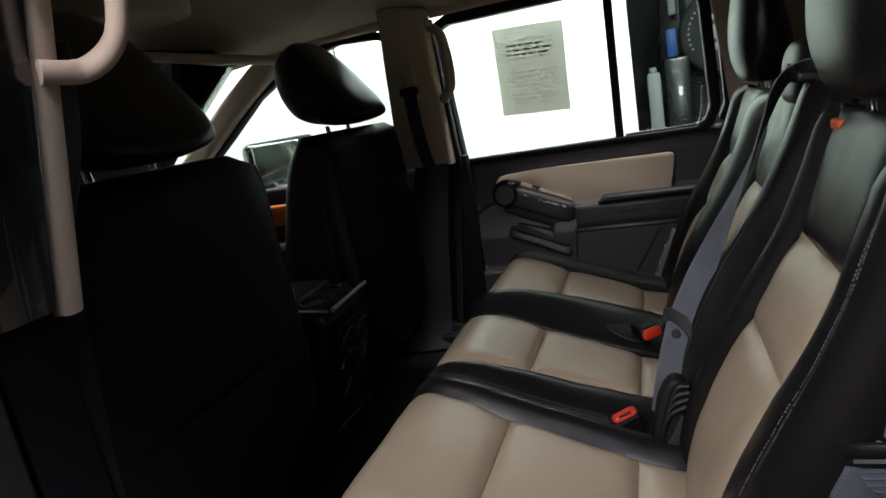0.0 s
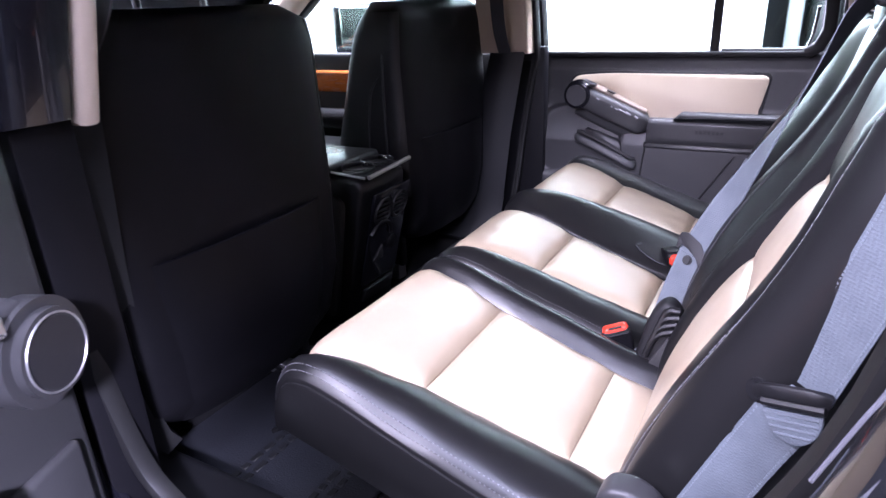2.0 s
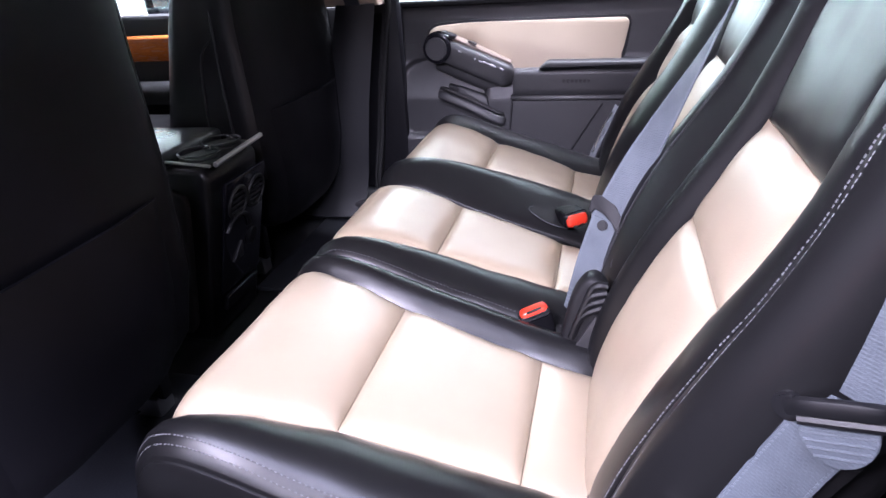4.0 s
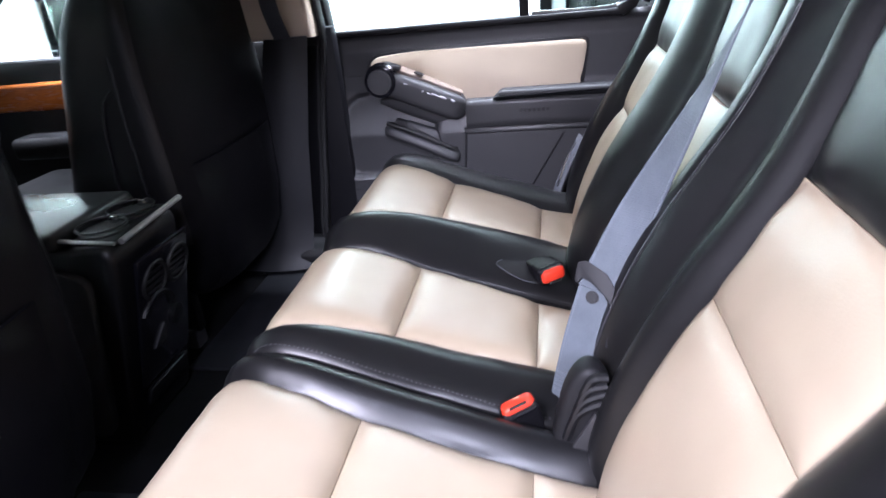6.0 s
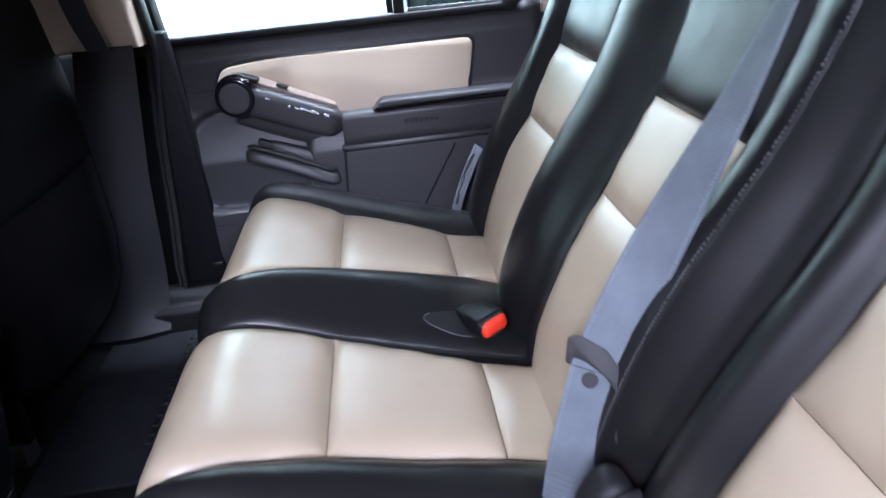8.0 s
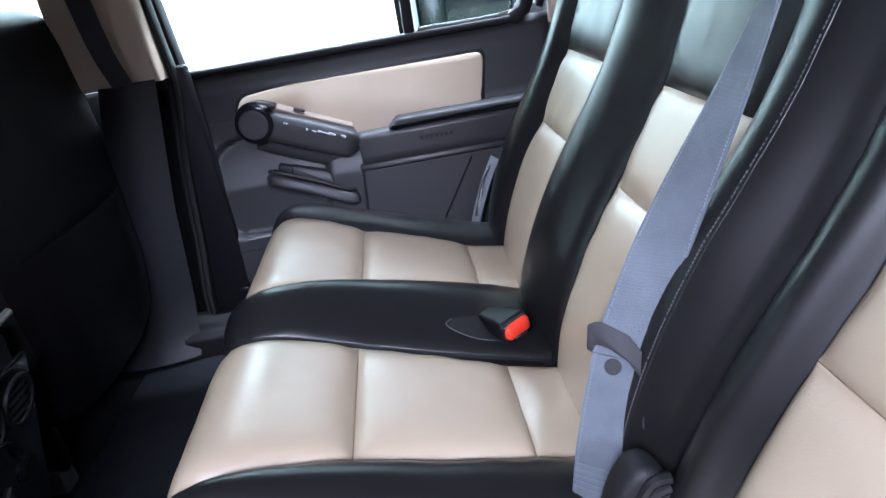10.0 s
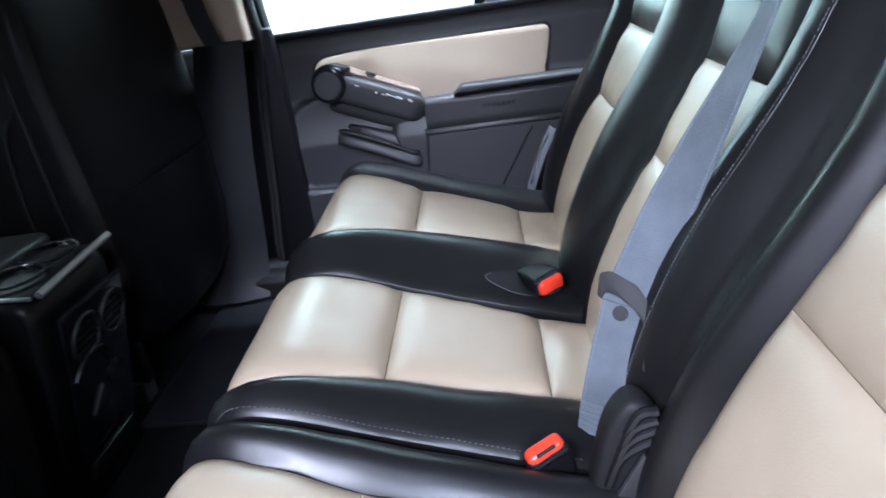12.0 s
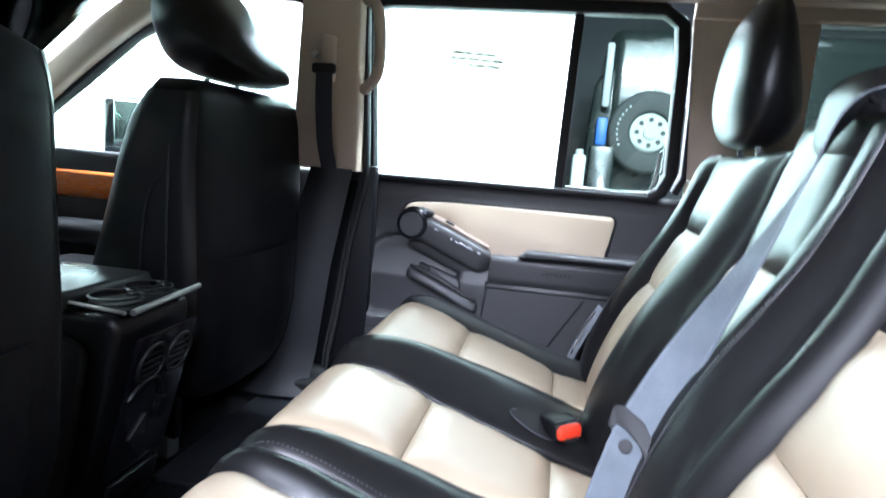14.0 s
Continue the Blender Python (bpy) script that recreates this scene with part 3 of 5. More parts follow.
    if y_hi > b_hi(0.2) + 0.02:
        part("back_bolster", pad(back_at, -0.02, top + 0.004, lambda s: b_hi(s) + gap, const(y_hi - side_hi), 0.010, rim=0.016, dips=(0.6, 1, 1, 1), nu=34, nv=40, hump=wing, skirt=0.03, crease=0.0010), BLACK, seat, "black leather backrest bolster")
    q = [BACK0 + BACKU * s + BACKN * (n + upright(s)) for s, n in ((-0.06, -0.045), (0.06, -0.026), (0.12, -0.010), (0.25, -0.004), (top - 0.03, -0.034), (top - 0.004, -0.062), (top - 0.02, -0.11), (0.2, -0.13), (-0.06, -0.12))]
    part("back_core", prism(rounded([(p.x, p.z) for p in q], 0.02), "y", y_lo - side + 0.006, y_hi - side_hi - 0.006, 0.022 if y_lo < -0.5 else 0.006, 4), BLACK if y_lo < -0.5 else BLACKDULL, seat)
    return seat


def head_rest(name, y0, y1, profile, parent, posts, material, side_label=""):
    ring2 = [Vector(q) for q in smooth_closed(profile)]
    mid = sum(ring2, Vector((0, 0))) / len(ring2)
    bm = bmesh.new()
    rows = []
    for j in range(19):
        v = -math.cos(math.pi * j / 18)
        k = max(0.02, (1 - abs(v) ** 4.2) ** 0.45) * (1 - 0.06 * v * v)
        rows.append([bm.verts.new(V(mid.x + (q.x - mid.x) * k, (y0 + y1) / 2 + (y1 - y0) / 2 * v, mid.y + (q.y - mid.y) * (k if q.y > mid.y else 0.08 + 0.92 * k))) for q in ring2])
    for a, b in zip(rows, rows[1:]):
        for i in range(len(a)):
            bm.faces.new((a[i], a[(i + 1) % len(a)], b[(i + 1) % len(a)], b[i]))
    bm.faces.new(rows[0][::-1])
    bm.faces.new(rows[-1])
    ob = part(name, bm, material, parent, side_label, 60)
    for (px, py, z0, z1) in posts:
        part("post", tube([V(px - 0.0, py, z0), V(px - 0.01, py, z1)], 0.006, 10, up=(1, 0, 0)), CHROME, parent, "chrome headrest post")
    return ob


def smooth_closed(pts, n=5):
    P = [Vector(p) for p in pts]
    out = []
    k = len(P)
    for i in range(k):
        a, b, c, d = P[i - 1], P[i], P[(i + 1) % k], P[(i + 2) % k]
        for j in range(n):
            t = j / n
            out.append(tuple(0.5 * (2 * b + (c - a) * t + (2 * a - 5 * b + 4 * c - d) * t * t + (3 * b - a - 3 * c + d) * t ** 3)))
    return out


bench = "seats of the rear bench"
roll_hi = lambda u, v: 0.010 * math.sin(math.pi * v) * (1 - 0.4 * u)
far_hump = lambda u, v: 0.029 * math.sin(math.pi * v ** 1.7) * math.sin(math.pi * min(1, 0.1 + u * 0.95)) ** 0.7
far_seat = rear_seat("rear outer seat of tan and black leather beside the closed door", 0.112, 0.605, cushion_edge(0.306, 0.263, 0.208), cushion_edge(0.495, 0.508, 0.528),
                     back_edge(0.275, 0.272, 0.268, 0.275), back_edge(0.480, 0.480, 0.503, 0.500), bench, hump_lo=far_hump, hump_hi=roll_hi)
mid_seat = rear_seat("rear middle seat of tan and black leather", -0.190, 0.110, cushion_edge(-0.085, -0.105, -0.142), cushion_edge(0.090, 0.102, 0.095),
                     back_edge(-0.085, -0.090, -0.095, -0.090), back_edge(0.098, 0.106, 0.109, 0.105), bench, hump_lo=lambda u, v: 0.009 * math.sin(math.pi * v ** 1.6), b_hump=0.034, top=0.560, side=0.020, low=0.08)
near_seat = rear_seat("rear outer seat of tan and black leather at the open door", -0.600, -0.200, cushion_edge(-0.484, -0.505, -0.550), cushion_edge(-0.270, -0.264, -0.245),
                      back_edge(-0.482, -0.484, -0.490, -0.490), back_edge(-0.275, -0.270, -0.270, -0.270), bench, hump_lo=roll_hi, hump_hi=lambda u, v: 0.012 * math.sin(math.pi * v), b_hump=0.034, side=-0.008, side_hi=0.013, gusset=-0.560)
prof = [(0.425, 0.835), (0.412, 0.90), (0.425, 1.00), (0.452, 1.055), (0.482, 1.05), (0.508, 0.95), (0.520, 0.86), (0.49, 0.818), (0.45, 0.815)]
for seat, yc in ((far_seat, 0.375), (near_seat, -0.375)):
    head_rest("headrest", yc - 0.13, yc + 0.13, prof, seat, ((0.478, yc - 0.055, 0.74, 0.84), (0.478, yc + 0.055, 0.74, 0.84)), BLACK, "black leather headrest")
low = [(0.445, 0.79), (0.440, 0.845), (0.455, 0.882), (0.49, 0.888), (0.515, 0.85), (0.51, 0.79)]
head_rest("headrest", -0.115, 0.045, low, mid_seat, (), BLACK, "low black leather headrest")
part("release_strap", rbox(0.438, 0.452, -0.318, -0.288, 0.780, 0.792, 0.003), ORANGE, near_seat, "orange release strap on the backrest")


# ---- front seats ----
def front_seat(label, yc, dx, near):
    seat = thing("front_seat", (-0.6 + dx, yc, FLOOR), label, "seat", "front seats")
    sec = [(0.26, 0.17, -0.40, -0.24), (0.30, 0.215, -0.375, -0.22), (0.40, 0.235, -0.36, -0.20), (0.55, 0.242, -0.362, -0.19), (0.72, 0.240, -0.372, -0.19), (0.80, 0.236, -0.372, -0.21), (0.840, 0.226, -0.376, -0.235), (0.864, 0.185, -0.40, -0.28)]
    bm = bmesh.new()
    rings = []
    zs = np.linspace(0.26, 0.864, 28)
    cols = list(zip(*sec))
    for z in zs:
        w, xr = lerp(cols[0], cols[1], z), lerp(cols[0], cols[2], z)
        depth = 0.15 + 0.36 * max(0.0, 0.80 - max(z, 0.43)) if z < 0.80 else 0.15 - (z - 0.80) * 0.8
        r = []
        for i in range(36):
            a = 2 * math.pi * i / 36
            c, s = math.cos(a), math.sin(a)
            n = 2 / (7.5 if c > 0 else 4.5)
            r.append(bm.verts.new(V(xr - depth / 2 + dx + depth / 2 * math.copysign(abs(c) ** n, c), yc + w * math.copysign(abs(s) ** n, s), z)))
        rings.append(r)
    for a, b in zip(rings, rings[1:]):
        for i in range(36):
            bm.faces.new((a[i], a[(i + 1) % 36], b[(i + 1) % 36], b[i]))
    bm.faces.new(rings[0][::-1])
    bm.faces.new(rings[-1])
    part("backrest", bm, SEATBLACK, seat, "black leather backrest", 60)
    # map pocket on the lower back
    def pocket(u, v):
        y = yc + (u - 0.5) * (0.30 + 0.07 * v)
        z = 0.265 + 0.275 * v
        return V(lerp(cols[0], cols[2], z) - 0.010 + dx + 0.020 * min(1, 3.5 * min(u, 1 - u)) ** 0.6, y, z)
    part("map_pocket", grid_solid(pocket, 16, 12, -0.006), SEATBLACK, seat, "black vinyl map pocket")
    # leather bolsters down the sides of the backrest
    for s2 in (1, -1):
        def bolster(u, v):
            z = 0.40 + 0.44 * v
            w, xr = lerp(cols[0], cols[1], z), lerp(cols[0], cols[2], z)
            depth = 0.15 + 0.36 * max(0.0, 0.80 - max(z, 0.43)) if z < 0.80 else 0.15 - (z - 0.80) * 0.8
            c = 0.90 - 1.72 * u
            p = 7.5 if c > 0 else 4.5
            return V(xr - depth / 2 + dx + depth / 2 * c, yc + s2 * (w + 0.003) * (1 - abs(c) ** p) ** (1 / p), z)
        part("side_bolster", grid_solid(bolster, 22, 18, 0.006 * s2), BLACK, seat, "glossy black leather side bolster")
    # side airbag panel, with its piped seam
    sg = 1 if near else -1
    for s2 in (1, -1):
        pts = smooth([V(-0.475 + dx, yc + s2 * 0.2425, 0.44), V(-0.47 + dx, yc + s2 * 0.2465, 0.55), V(-0.455 + dx, yc + s2 * 0.246, 0.66), V(-0.425 + dx, yc + s2 * 0.240, 0.70)], 5)
        part("seam_piping", tube(pts, 0.003, 6, up=(1, 0, 0)), BLACKDULL, seat)
        pts = smooth([V(-0.42 + dx, yc + s2 * 0.2415, 0.42), V(-0.42 + dx, yc + s2 * 0.246, 0.58), V(-0.42 + dx, yc + s2 * 0.240, 0.74), V(-0.425 + dx, yc + s2 * 0.208, 0.825)], 5)
        part("seam_piping", tube(pts, 0.0035, 6, up=(1, 0, 0)), BLACKDULL, seat)
    # cushion with bolsters and skirt
    part("cushion", rbox(-1.03 + dx, -0.50 + dx, yc - 0.235, yc + 0.235, 0.30, 0.44, 0.05, 4), BLACK, seat)
    part("seat_skirt", rbox(-0.98 + dx, -0.53 + dx, yc - 0.24, yc + 0.24, 0.25, 0.33, 0.02, 3), PLASTIC, seat)
    for s2 in (-0.17, 0.17):
        part("rail", rbox(-1.02 + dx, -0.45 + dx, yc + s2 - 0.02, yc + s2 + 0.02, FLOOR, FLOOR + 0.045, 0.006), STEEL if s2 * sg > 0 else PLASTIC, seat)
        part("rail_bracket", rbox(-0.50 + dx, -0.44 + dx, yc + s2 - 0.012, yc + s2 + 0.012, FLOOR + 0.04, 0.30, 0.004), PLASTIC, seat)
        part("rail_bolt", disc(V(-0.465 + dx, yc + s2, FLOOR + 0.05), (0.4, 0, 1), 0.006, 0.014), STEEL, seat, "bright bolt of the seat rail")
    hp = [(-0.385, 0.878), (-0.358, 0.902), (-0.425, 0.998), (-0.505, 1.088), (-0.545, 1.104), (-0.598, 1.06), (-0.6, 0.98), (-0.555, 0.905), (-0.46, 0.876)]
    head_rest("headrest", yc - (0.118 if near else 0.094), yc + (0.166 if near else 0.170), [(x + dx, z) for x, z in hp], seat, ((-0.47 + dx, yc - 0.03, 0.80, 0.88), (-0.47 + dx, yc + 0.09, 0.80, 0.88)), BLACK, "wedge-shaped black leather headrest")
    return seat


front_seat("black leather driver seat seen from behind", -0.427, 0.0, True)
front_seat("black leather front passenger seat seen from behind", 0.425, -0.085, False)

# ---- centre console ----
con = thing("center_console", (-0.7, 0.03, FLOOR), "black centre console with silver edges, cup holders and rear vents", "console")
CX, CY0, CY1, CZ = -0.400, -0.050, 0.128, 0.520
part("body", prism(rounded([(CX, FLOOR), (CX - 0.012, 0.40), (CX - 0.02, CZ - 0.01), (-1.05, CZ - 0.02), (-1.05, FLOOR)], [0.02, 0.02, 0.03, 0.02, 0.01]), "y", CY0, CY1, 0.012, 3), PLASTIC, con)
part("side_panel", prism(rounded([(CX - 0.05, FLOOR + 0.03), (CX - 0.055, 0.46), (CX - 0.10, 0.478), (-1.0, 0.47), (-1.0, FLOOR + 0.03)], 0.03), "y", CY0 - 0.016, CY0 + 0.002, 0.006), DOORGREY, con, "charcoal side panel of the console")
part("lid", rbox(-0.80, -0.50, CY0 - 0.012, CY1 + 0.012, CZ - 0.014, CZ + 0.016, 0.012, 3), GREYPLASTIC, con, "pale grey console lid")
part("cup_tray", rbox(-0.495, CX - 0.02, CY0 + 0.012, CY1 - 0.012, CZ - 0.012, CZ - 0.004, 0.003), PLASTIC, con)
for yy in (CY0 + 0.052, CY1 - 0.052):
    bm = disc(V(CX - 0.065, yy, CZ - 0.004), (0, 0, 1), 0.036, 0.006, 0.001)
    holder = part("cup_holder", bm, RUBBER, con, "round black cup holder")
    part("rim", sweep([V(CX - 0.065 + 0.036 * math.cos(a), yy + 0.036 * math.sin(a), CZ + 0.006) for a in np.linspace(0, 2 * math.pi, 29)], ring(0.0022, 0.0022, 6), caps=False), PLASTIC, holder)
    part("grip_tab", rbox(CX - 0.070, CX - 0.058, yy + 0.024, yy + 0.034, CZ - 0.004, CZ + 0.010, 0.003), CHROME, holder, "bright grip tab")
part("edge_trim", tube(smooth([V(CX - 0.006, CY0 + 0.01, CZ - 0.004), V(CX - 0.006, 0.04, CZ), V(CX - 0.006, CY1 - 0.006, CZ + 0.004)], 6), 0.005, 8), SILVER, con, "bright silver edge strip")
part("edge_trim", tube([V(CX - 0.012, CY0 + 0.002, CZ - 0.004), V(CX - 0.10, CY0 + 0.002, CZ + 0.002)], 0.003, 8), SILVER, con, "bright silver edge strip")
# rear face: fascia, round cup ring, vents, socket
face = part("rear_fascia", rbox(CX - 0.004, CX + 0.008, CY0 + 0.022, CY1 - 0.012, 0.24, CZ - 0.045, 0.006), GLOSSBLACK, con, "glossy black rear fascia")
for k, yy in enumerate((CY0 + 0.062, CY1 - 0.050)):
    part("vent_ring", sweep([V(CX + 0.010, yy + 0.030 * math.cos(a), 0.425 + 0.030 * math.sin(a)) for a in np.linspace(0, 2 * math.pi, 25)], ring(0.004, 0.004, 6), up=(1, 0, 0), caps=False), RUBBER, face)
    for zz in (0.408, 0.419, 0.430, 0.441):
        part("vent_slat", rbox(CX + 0.006, CX + 0.012, yy - 0.024, yy + 0.024, zz - 0.002, zz + 0.002, 0.001, 1), PLASTIC, face)
part("socket_cover", disc(V(CX + 0.010, 0.07, 0.33), (1, 0, 0), 0.018, 0.010), PLASTIC, face)
part("switch_panel", prism(rounded([(0.0, 0.30), (0.04, 0.30), (0.03, 0.34)], 0.006), "x", CX + 0.006, CX + 0.014, 0.002), DOORGREY, face)
part("fold_tray", rbox(CX + 0.002, CX + 0.02, CY0 + 0.03, CY1 - 0.03, 0.20, 0.235, 0.006), PLASTIC, con)
part("cup_arc", sweep([V(CX + 0.012, 0.012 + 0.045 * math.cos(a), 0.355 + 0.045 * math.sin(a)) for a in np.linspace(0.1, 2.6, 16)], ring(0.004, 0.006, 6), up=(1, 0, 0)), PLASTIC, con)

# the console's rear end leans forward towards the floor
for ob in con.children_recursive:
    for v in ob.data.vertices:
        if v.co.x > -0.62:
            v.co.x -= 0.26 * max(0.0, CZ - 0.01 - v.co.z) * (v.co.x + 0.62) / (CX + 0.62)


# ---- far rear door, closed ----
door = thing("rear_door", (0.05, 0.70, 0.2), "closed rear door with charcoal panel, tan insert and armrest", "car door", kind="structure")
X1 = 0.470


def front_edge(z):
    """The slanting front edge of the door panel."""
    return lerp([0.15, 0.34, 0.56, 0.752], [-0.362, -0.346, -0.324, -0.292], z)


def panel_y(z):
    return lerp([0.15, 0.30, 0.50, 0.560, 0.60, 0.70, 0.728, 0.742], [0.672, 0.664, 0.668, 0.690, 0.706, 0.712, 0.722, 0.745], z)


def dish(x, z):
    """The shallow scooped hollow beside the pocket."""
    lean = 0.12 * (z - 0.495)
    d = abs((x + 0.172 - lean) / 0.124) ** 4 + abs((z - 0.497) / 0.104) ** 4
    k = min(1, max(0, (1.15 - d) / 0.42))
    return 0.015 * k * k * (3 - 2 * k)


def panel_face(u, v):
    z = 0.15 + 0.592 * v
    x = front_edge(z) + (X1 - front_edge(z)) * u
    return V(x, panel_y(z) + dish(x, z) + 0.02 * max(0, abs(u - 0.5) - 0.47) / 0.03, z)


part("door_panel", grid_solid(panel_face, 110, 84, 0.008), DOORGREY, door, "charcoal grained door panel")
part("shell", rbox(-0.32, X1 + 0.01, 0.755, 0.80, 0.0, 0.74, 0.01), GLOSSBLACK, door)


def on_panel(outline, proud, material, name, label="", parent=None, r=0.004, back=0.012):
    bm = prism(outline, "y", -proud, back, r)
    for v in bm.verts:
        v.co.y += panel_y(v.co.z)
    return part(name, bm, material, parent or door, label)


tan = rounded([(-0.212, 0.640), (-0.192, 0.682), (-0.10, 0.690), (0.316, 0.689), (0.297, 0.580), (0.10, 0.574), (0.02, 0.564), (-0.13, 0.630)], [0.02, 0.02, 0.05, 0.022, 0.022, 0.01, 0.03, 0.05])
on_panel(tan, 0.007, INSERT, "insert", "tan leather insert with a soft edge", r=0.005)
# armrest with its raised pad
arm = prism(rounded([(0.660, 0.566), (0.660, 0.520), (0.668, 0.506), (0.702, 0.492), (0.722, 0.492), (0.722, 0.575), (0.668, 0.575)], 0.008), "x", 0.028, 0.42, 0.004, 2)
armrest = part("armrest", arm, DOORGREY, door, "charcoal armrest")
part("arm_pad", prism(rounded([(0.092, 0.572), (0.114, 0.594), (0.42, 0.592), (0.42, 0.572)], 0.008), "y", 0.657, 0.712, 0.008, 3), BLACKDULL, armrest, "soft black armrest pad")
bar = bmesh.new()
random.seed(4)
for i in range(7):
    x = 0.155 + 0.0105 * i
    rbox(x, x + 0.007, 0.6585, 0.6605, 0.540 + 0.002 * random.random(), 0.549, 0.0005, 1, bm=bar)
part("moulded_mark", bar, PLASTIC, armrest, "row of small raised marks")
# grab handle: a thick bar from the round end cap down to the armrest
hp = [V(-0.156, 0.660, 0.636).lerp(V(0.032, 0.682, 0.550), i / 24) for i in range(25)]
gsec = rounded([(-0.030, -0.034), (0.030, -0.034), (0.030, 0.034), (-0.030, 0.034)], 0.016, 4)
gsc = [(0.95 + 0.06 * math.sin(math.pi * i / 24)) * math.sqrt(max(0.06, 1 - max(0, (i - 20) / 4) ** 2)) for i in range(25)]
part("handle_surround", sweep([q + V(-0.006, 0.034, -0.014) for q in hp], [(a * 1.62, b) for a, b in gsec], up=(0, 1, 0), scales=gsc), DOORGREY, door, "charcoal moulding behind the grab handle")
# dark strip stands in for the shade on the armrest's underside
part("arm_lower_strip", rbox(0.020, 0.43, 0.664, 0.71, 0.487, 0.505, 0.006, rot=(-20, 0, 0)), PLASTIC, armrest, "dark strip painted as the shade under the armrest")
on_panel([(0.045 + (x - 0.045) * 1.022, 0.618 + (z - 0.618) * 1.09) for x, z in tan], 0.002, PLASTIC, "insert_border", "dark border round the tan insert", r=0.001)
grab = part("grab_handle", sweep(hp, gsec, up=(0, 1, 0), scales=gsc), DOORGREY, door, "thick sloping charcoal grab handle", 50)
cap = part("round_cap", disc(V(-0.160, 0.632, 0.638), (0, -1, 0.05), 0.037, 0.02, 0.004, 36), GLOSSBLACK, grab, "round black end cap")
part("cap_face", disc(V(-0.160, 0.621, 0.638), (0, -1, 0.05), 0.029, 0.006, 0.003, 36), DOORGREY, cap)
part("cap_collar", disc(V(-0.160, 0.66, 0.638), (0, -1, 0.05), 0.040, 0.045, 0.006, 36), GLOSSBLACK, grab)
part("release_lever", rbox(-0.150, -0.112, 0.635, 0.66, 0.662, 0.674, 0.004, rot=(0, 20, 0)), PLASTIC, door, "small door release lever with a bright edge")
part("lever_edge", rbox(-0.146, -0.128, 0.632, 0.637, 0.666, 0.671, 0.001, rot=(0, 20, 0)), CHROME, door)
part("top_trim", sweep([p + V(0.004, 0.012, 0.034) for p in hp[3:23]], rounded([(-0.004, -0.026), (0.004, -0.026), (0.004, 0.026), (-0.004, 0.026)], 0.003, 2), up=(0, 1, 0)), TAUPE, grab, "taupe strip along the top of the handle")
part("window_switch", rbox(-0.085, -0.062, 0.656, 0.672, 0.642, 0.647, 0.002, rot=(0, 22, 0)), PLASTIC, grab, "black window switch")
sc = bmesh.new()
for i in range(16):
    k = 12.5 + (random.random() * 7.5 if i > 3 else -8 * random.random())
    p = V(-0.156, 0.660, 0.636).lerp(V(0.032, 0.682, 0.550), k / 24) + V(0.005, 0, 0.012 + 0.004 * random.random())
    a, b = 0.002 + 0.004 * random.random() * (i > 3), 0.0008 + 0.0016 * random.random()
    rbox(p.x - a, p.x + a, p.y - 0.0372, p.y - 0.030, p.z - b, p.z + b, 0.0008, 1, rot=(0, 24 + 14 * random.random(), 0), bm=sc)
part("scuff", sc, SCUFF, grab, "pale scuff marks")
# map pocket lip below, its recess, and the round recess with a small tray
# black plate: the recess's shade is put into its colour
on_panel(rounded([(-0.150, 0.540), (-0.04, 0.500), (-0.04, 0.478), (-0.150, 0.512)], 0.012), -0.003, PLASTIC, "pocket_recess", "black plate painted as the dark of the pocket recess", back=0.02)
on_panel(rounded([(-0.122, 0.534), (-0.042, 0.508), (-0.036, 0.478), (-0.118, 0.506)], 0.010), 0.007, DOORGREY, "pocket_block", "raised block behind the pocket")
lip = smooth([V(-0.162, 0.664, 0.512), V(-0.150, 0.648, 0.512), V(-0.08, 0.642, 0.484), V(-0.012, 0.648, 0.448), V(-0.004, 0.664, 0.446)], 6)
part("pocket_lip", sweep(lip, rounded([(-0.012, -0.012), (0.012, -0.012), (0.012, 0.012), (-0.012, 0.012)], 0.008, 3), up=(0, 0.3, 1)), DOORGREY, door, "rounded lip of the pocket")
# solid black strip in place of the shade inside the slot
part("pocket_slot", sweep([q + V(0, 0.012, 0.016) for q in lip[4:-4]], rounded([(-0.012, -0.004), (0.012, -0.004), (0.012, 0.004), (-0.012, 0.004)], 0.003, 2), up=(0, 0.3, 1)), RUBBER, door, "black strip painted as the dark slot above the pocket lip")
part("panel_joint", rbox(-0.292, -0.205, panel_y(0.642) - 0.001, panel_y(0.642), 0.641, 0.6425, 0.001, 1), PLASTIC, door)
part("panel_joint", rbox(-0.328, -0.18, panel_y(0.365) - 0.001, panel_y(0.365), 0.364, 0.3655, 0.001, 1), PLASTIC, door)
part("panel_joint", tube([V(0.026, 0.666, 0.497), V(0.012, 0.661, 0.35)], 0.0025, 6, up=(0, 1, 0)), PLASTIC, door)
part("panel_joint", tube([V(0.257, 0.665, 0.485), V(0.180, 0.662, 0.36)], 0.002, 6, up=(0, 1, 0)), PLASTIC, door)
part("lower_marker", rbox(-0.300, -0.276, 0.655, 0.665, 0.275, 0.287, 0.004), PLASTIC, door)
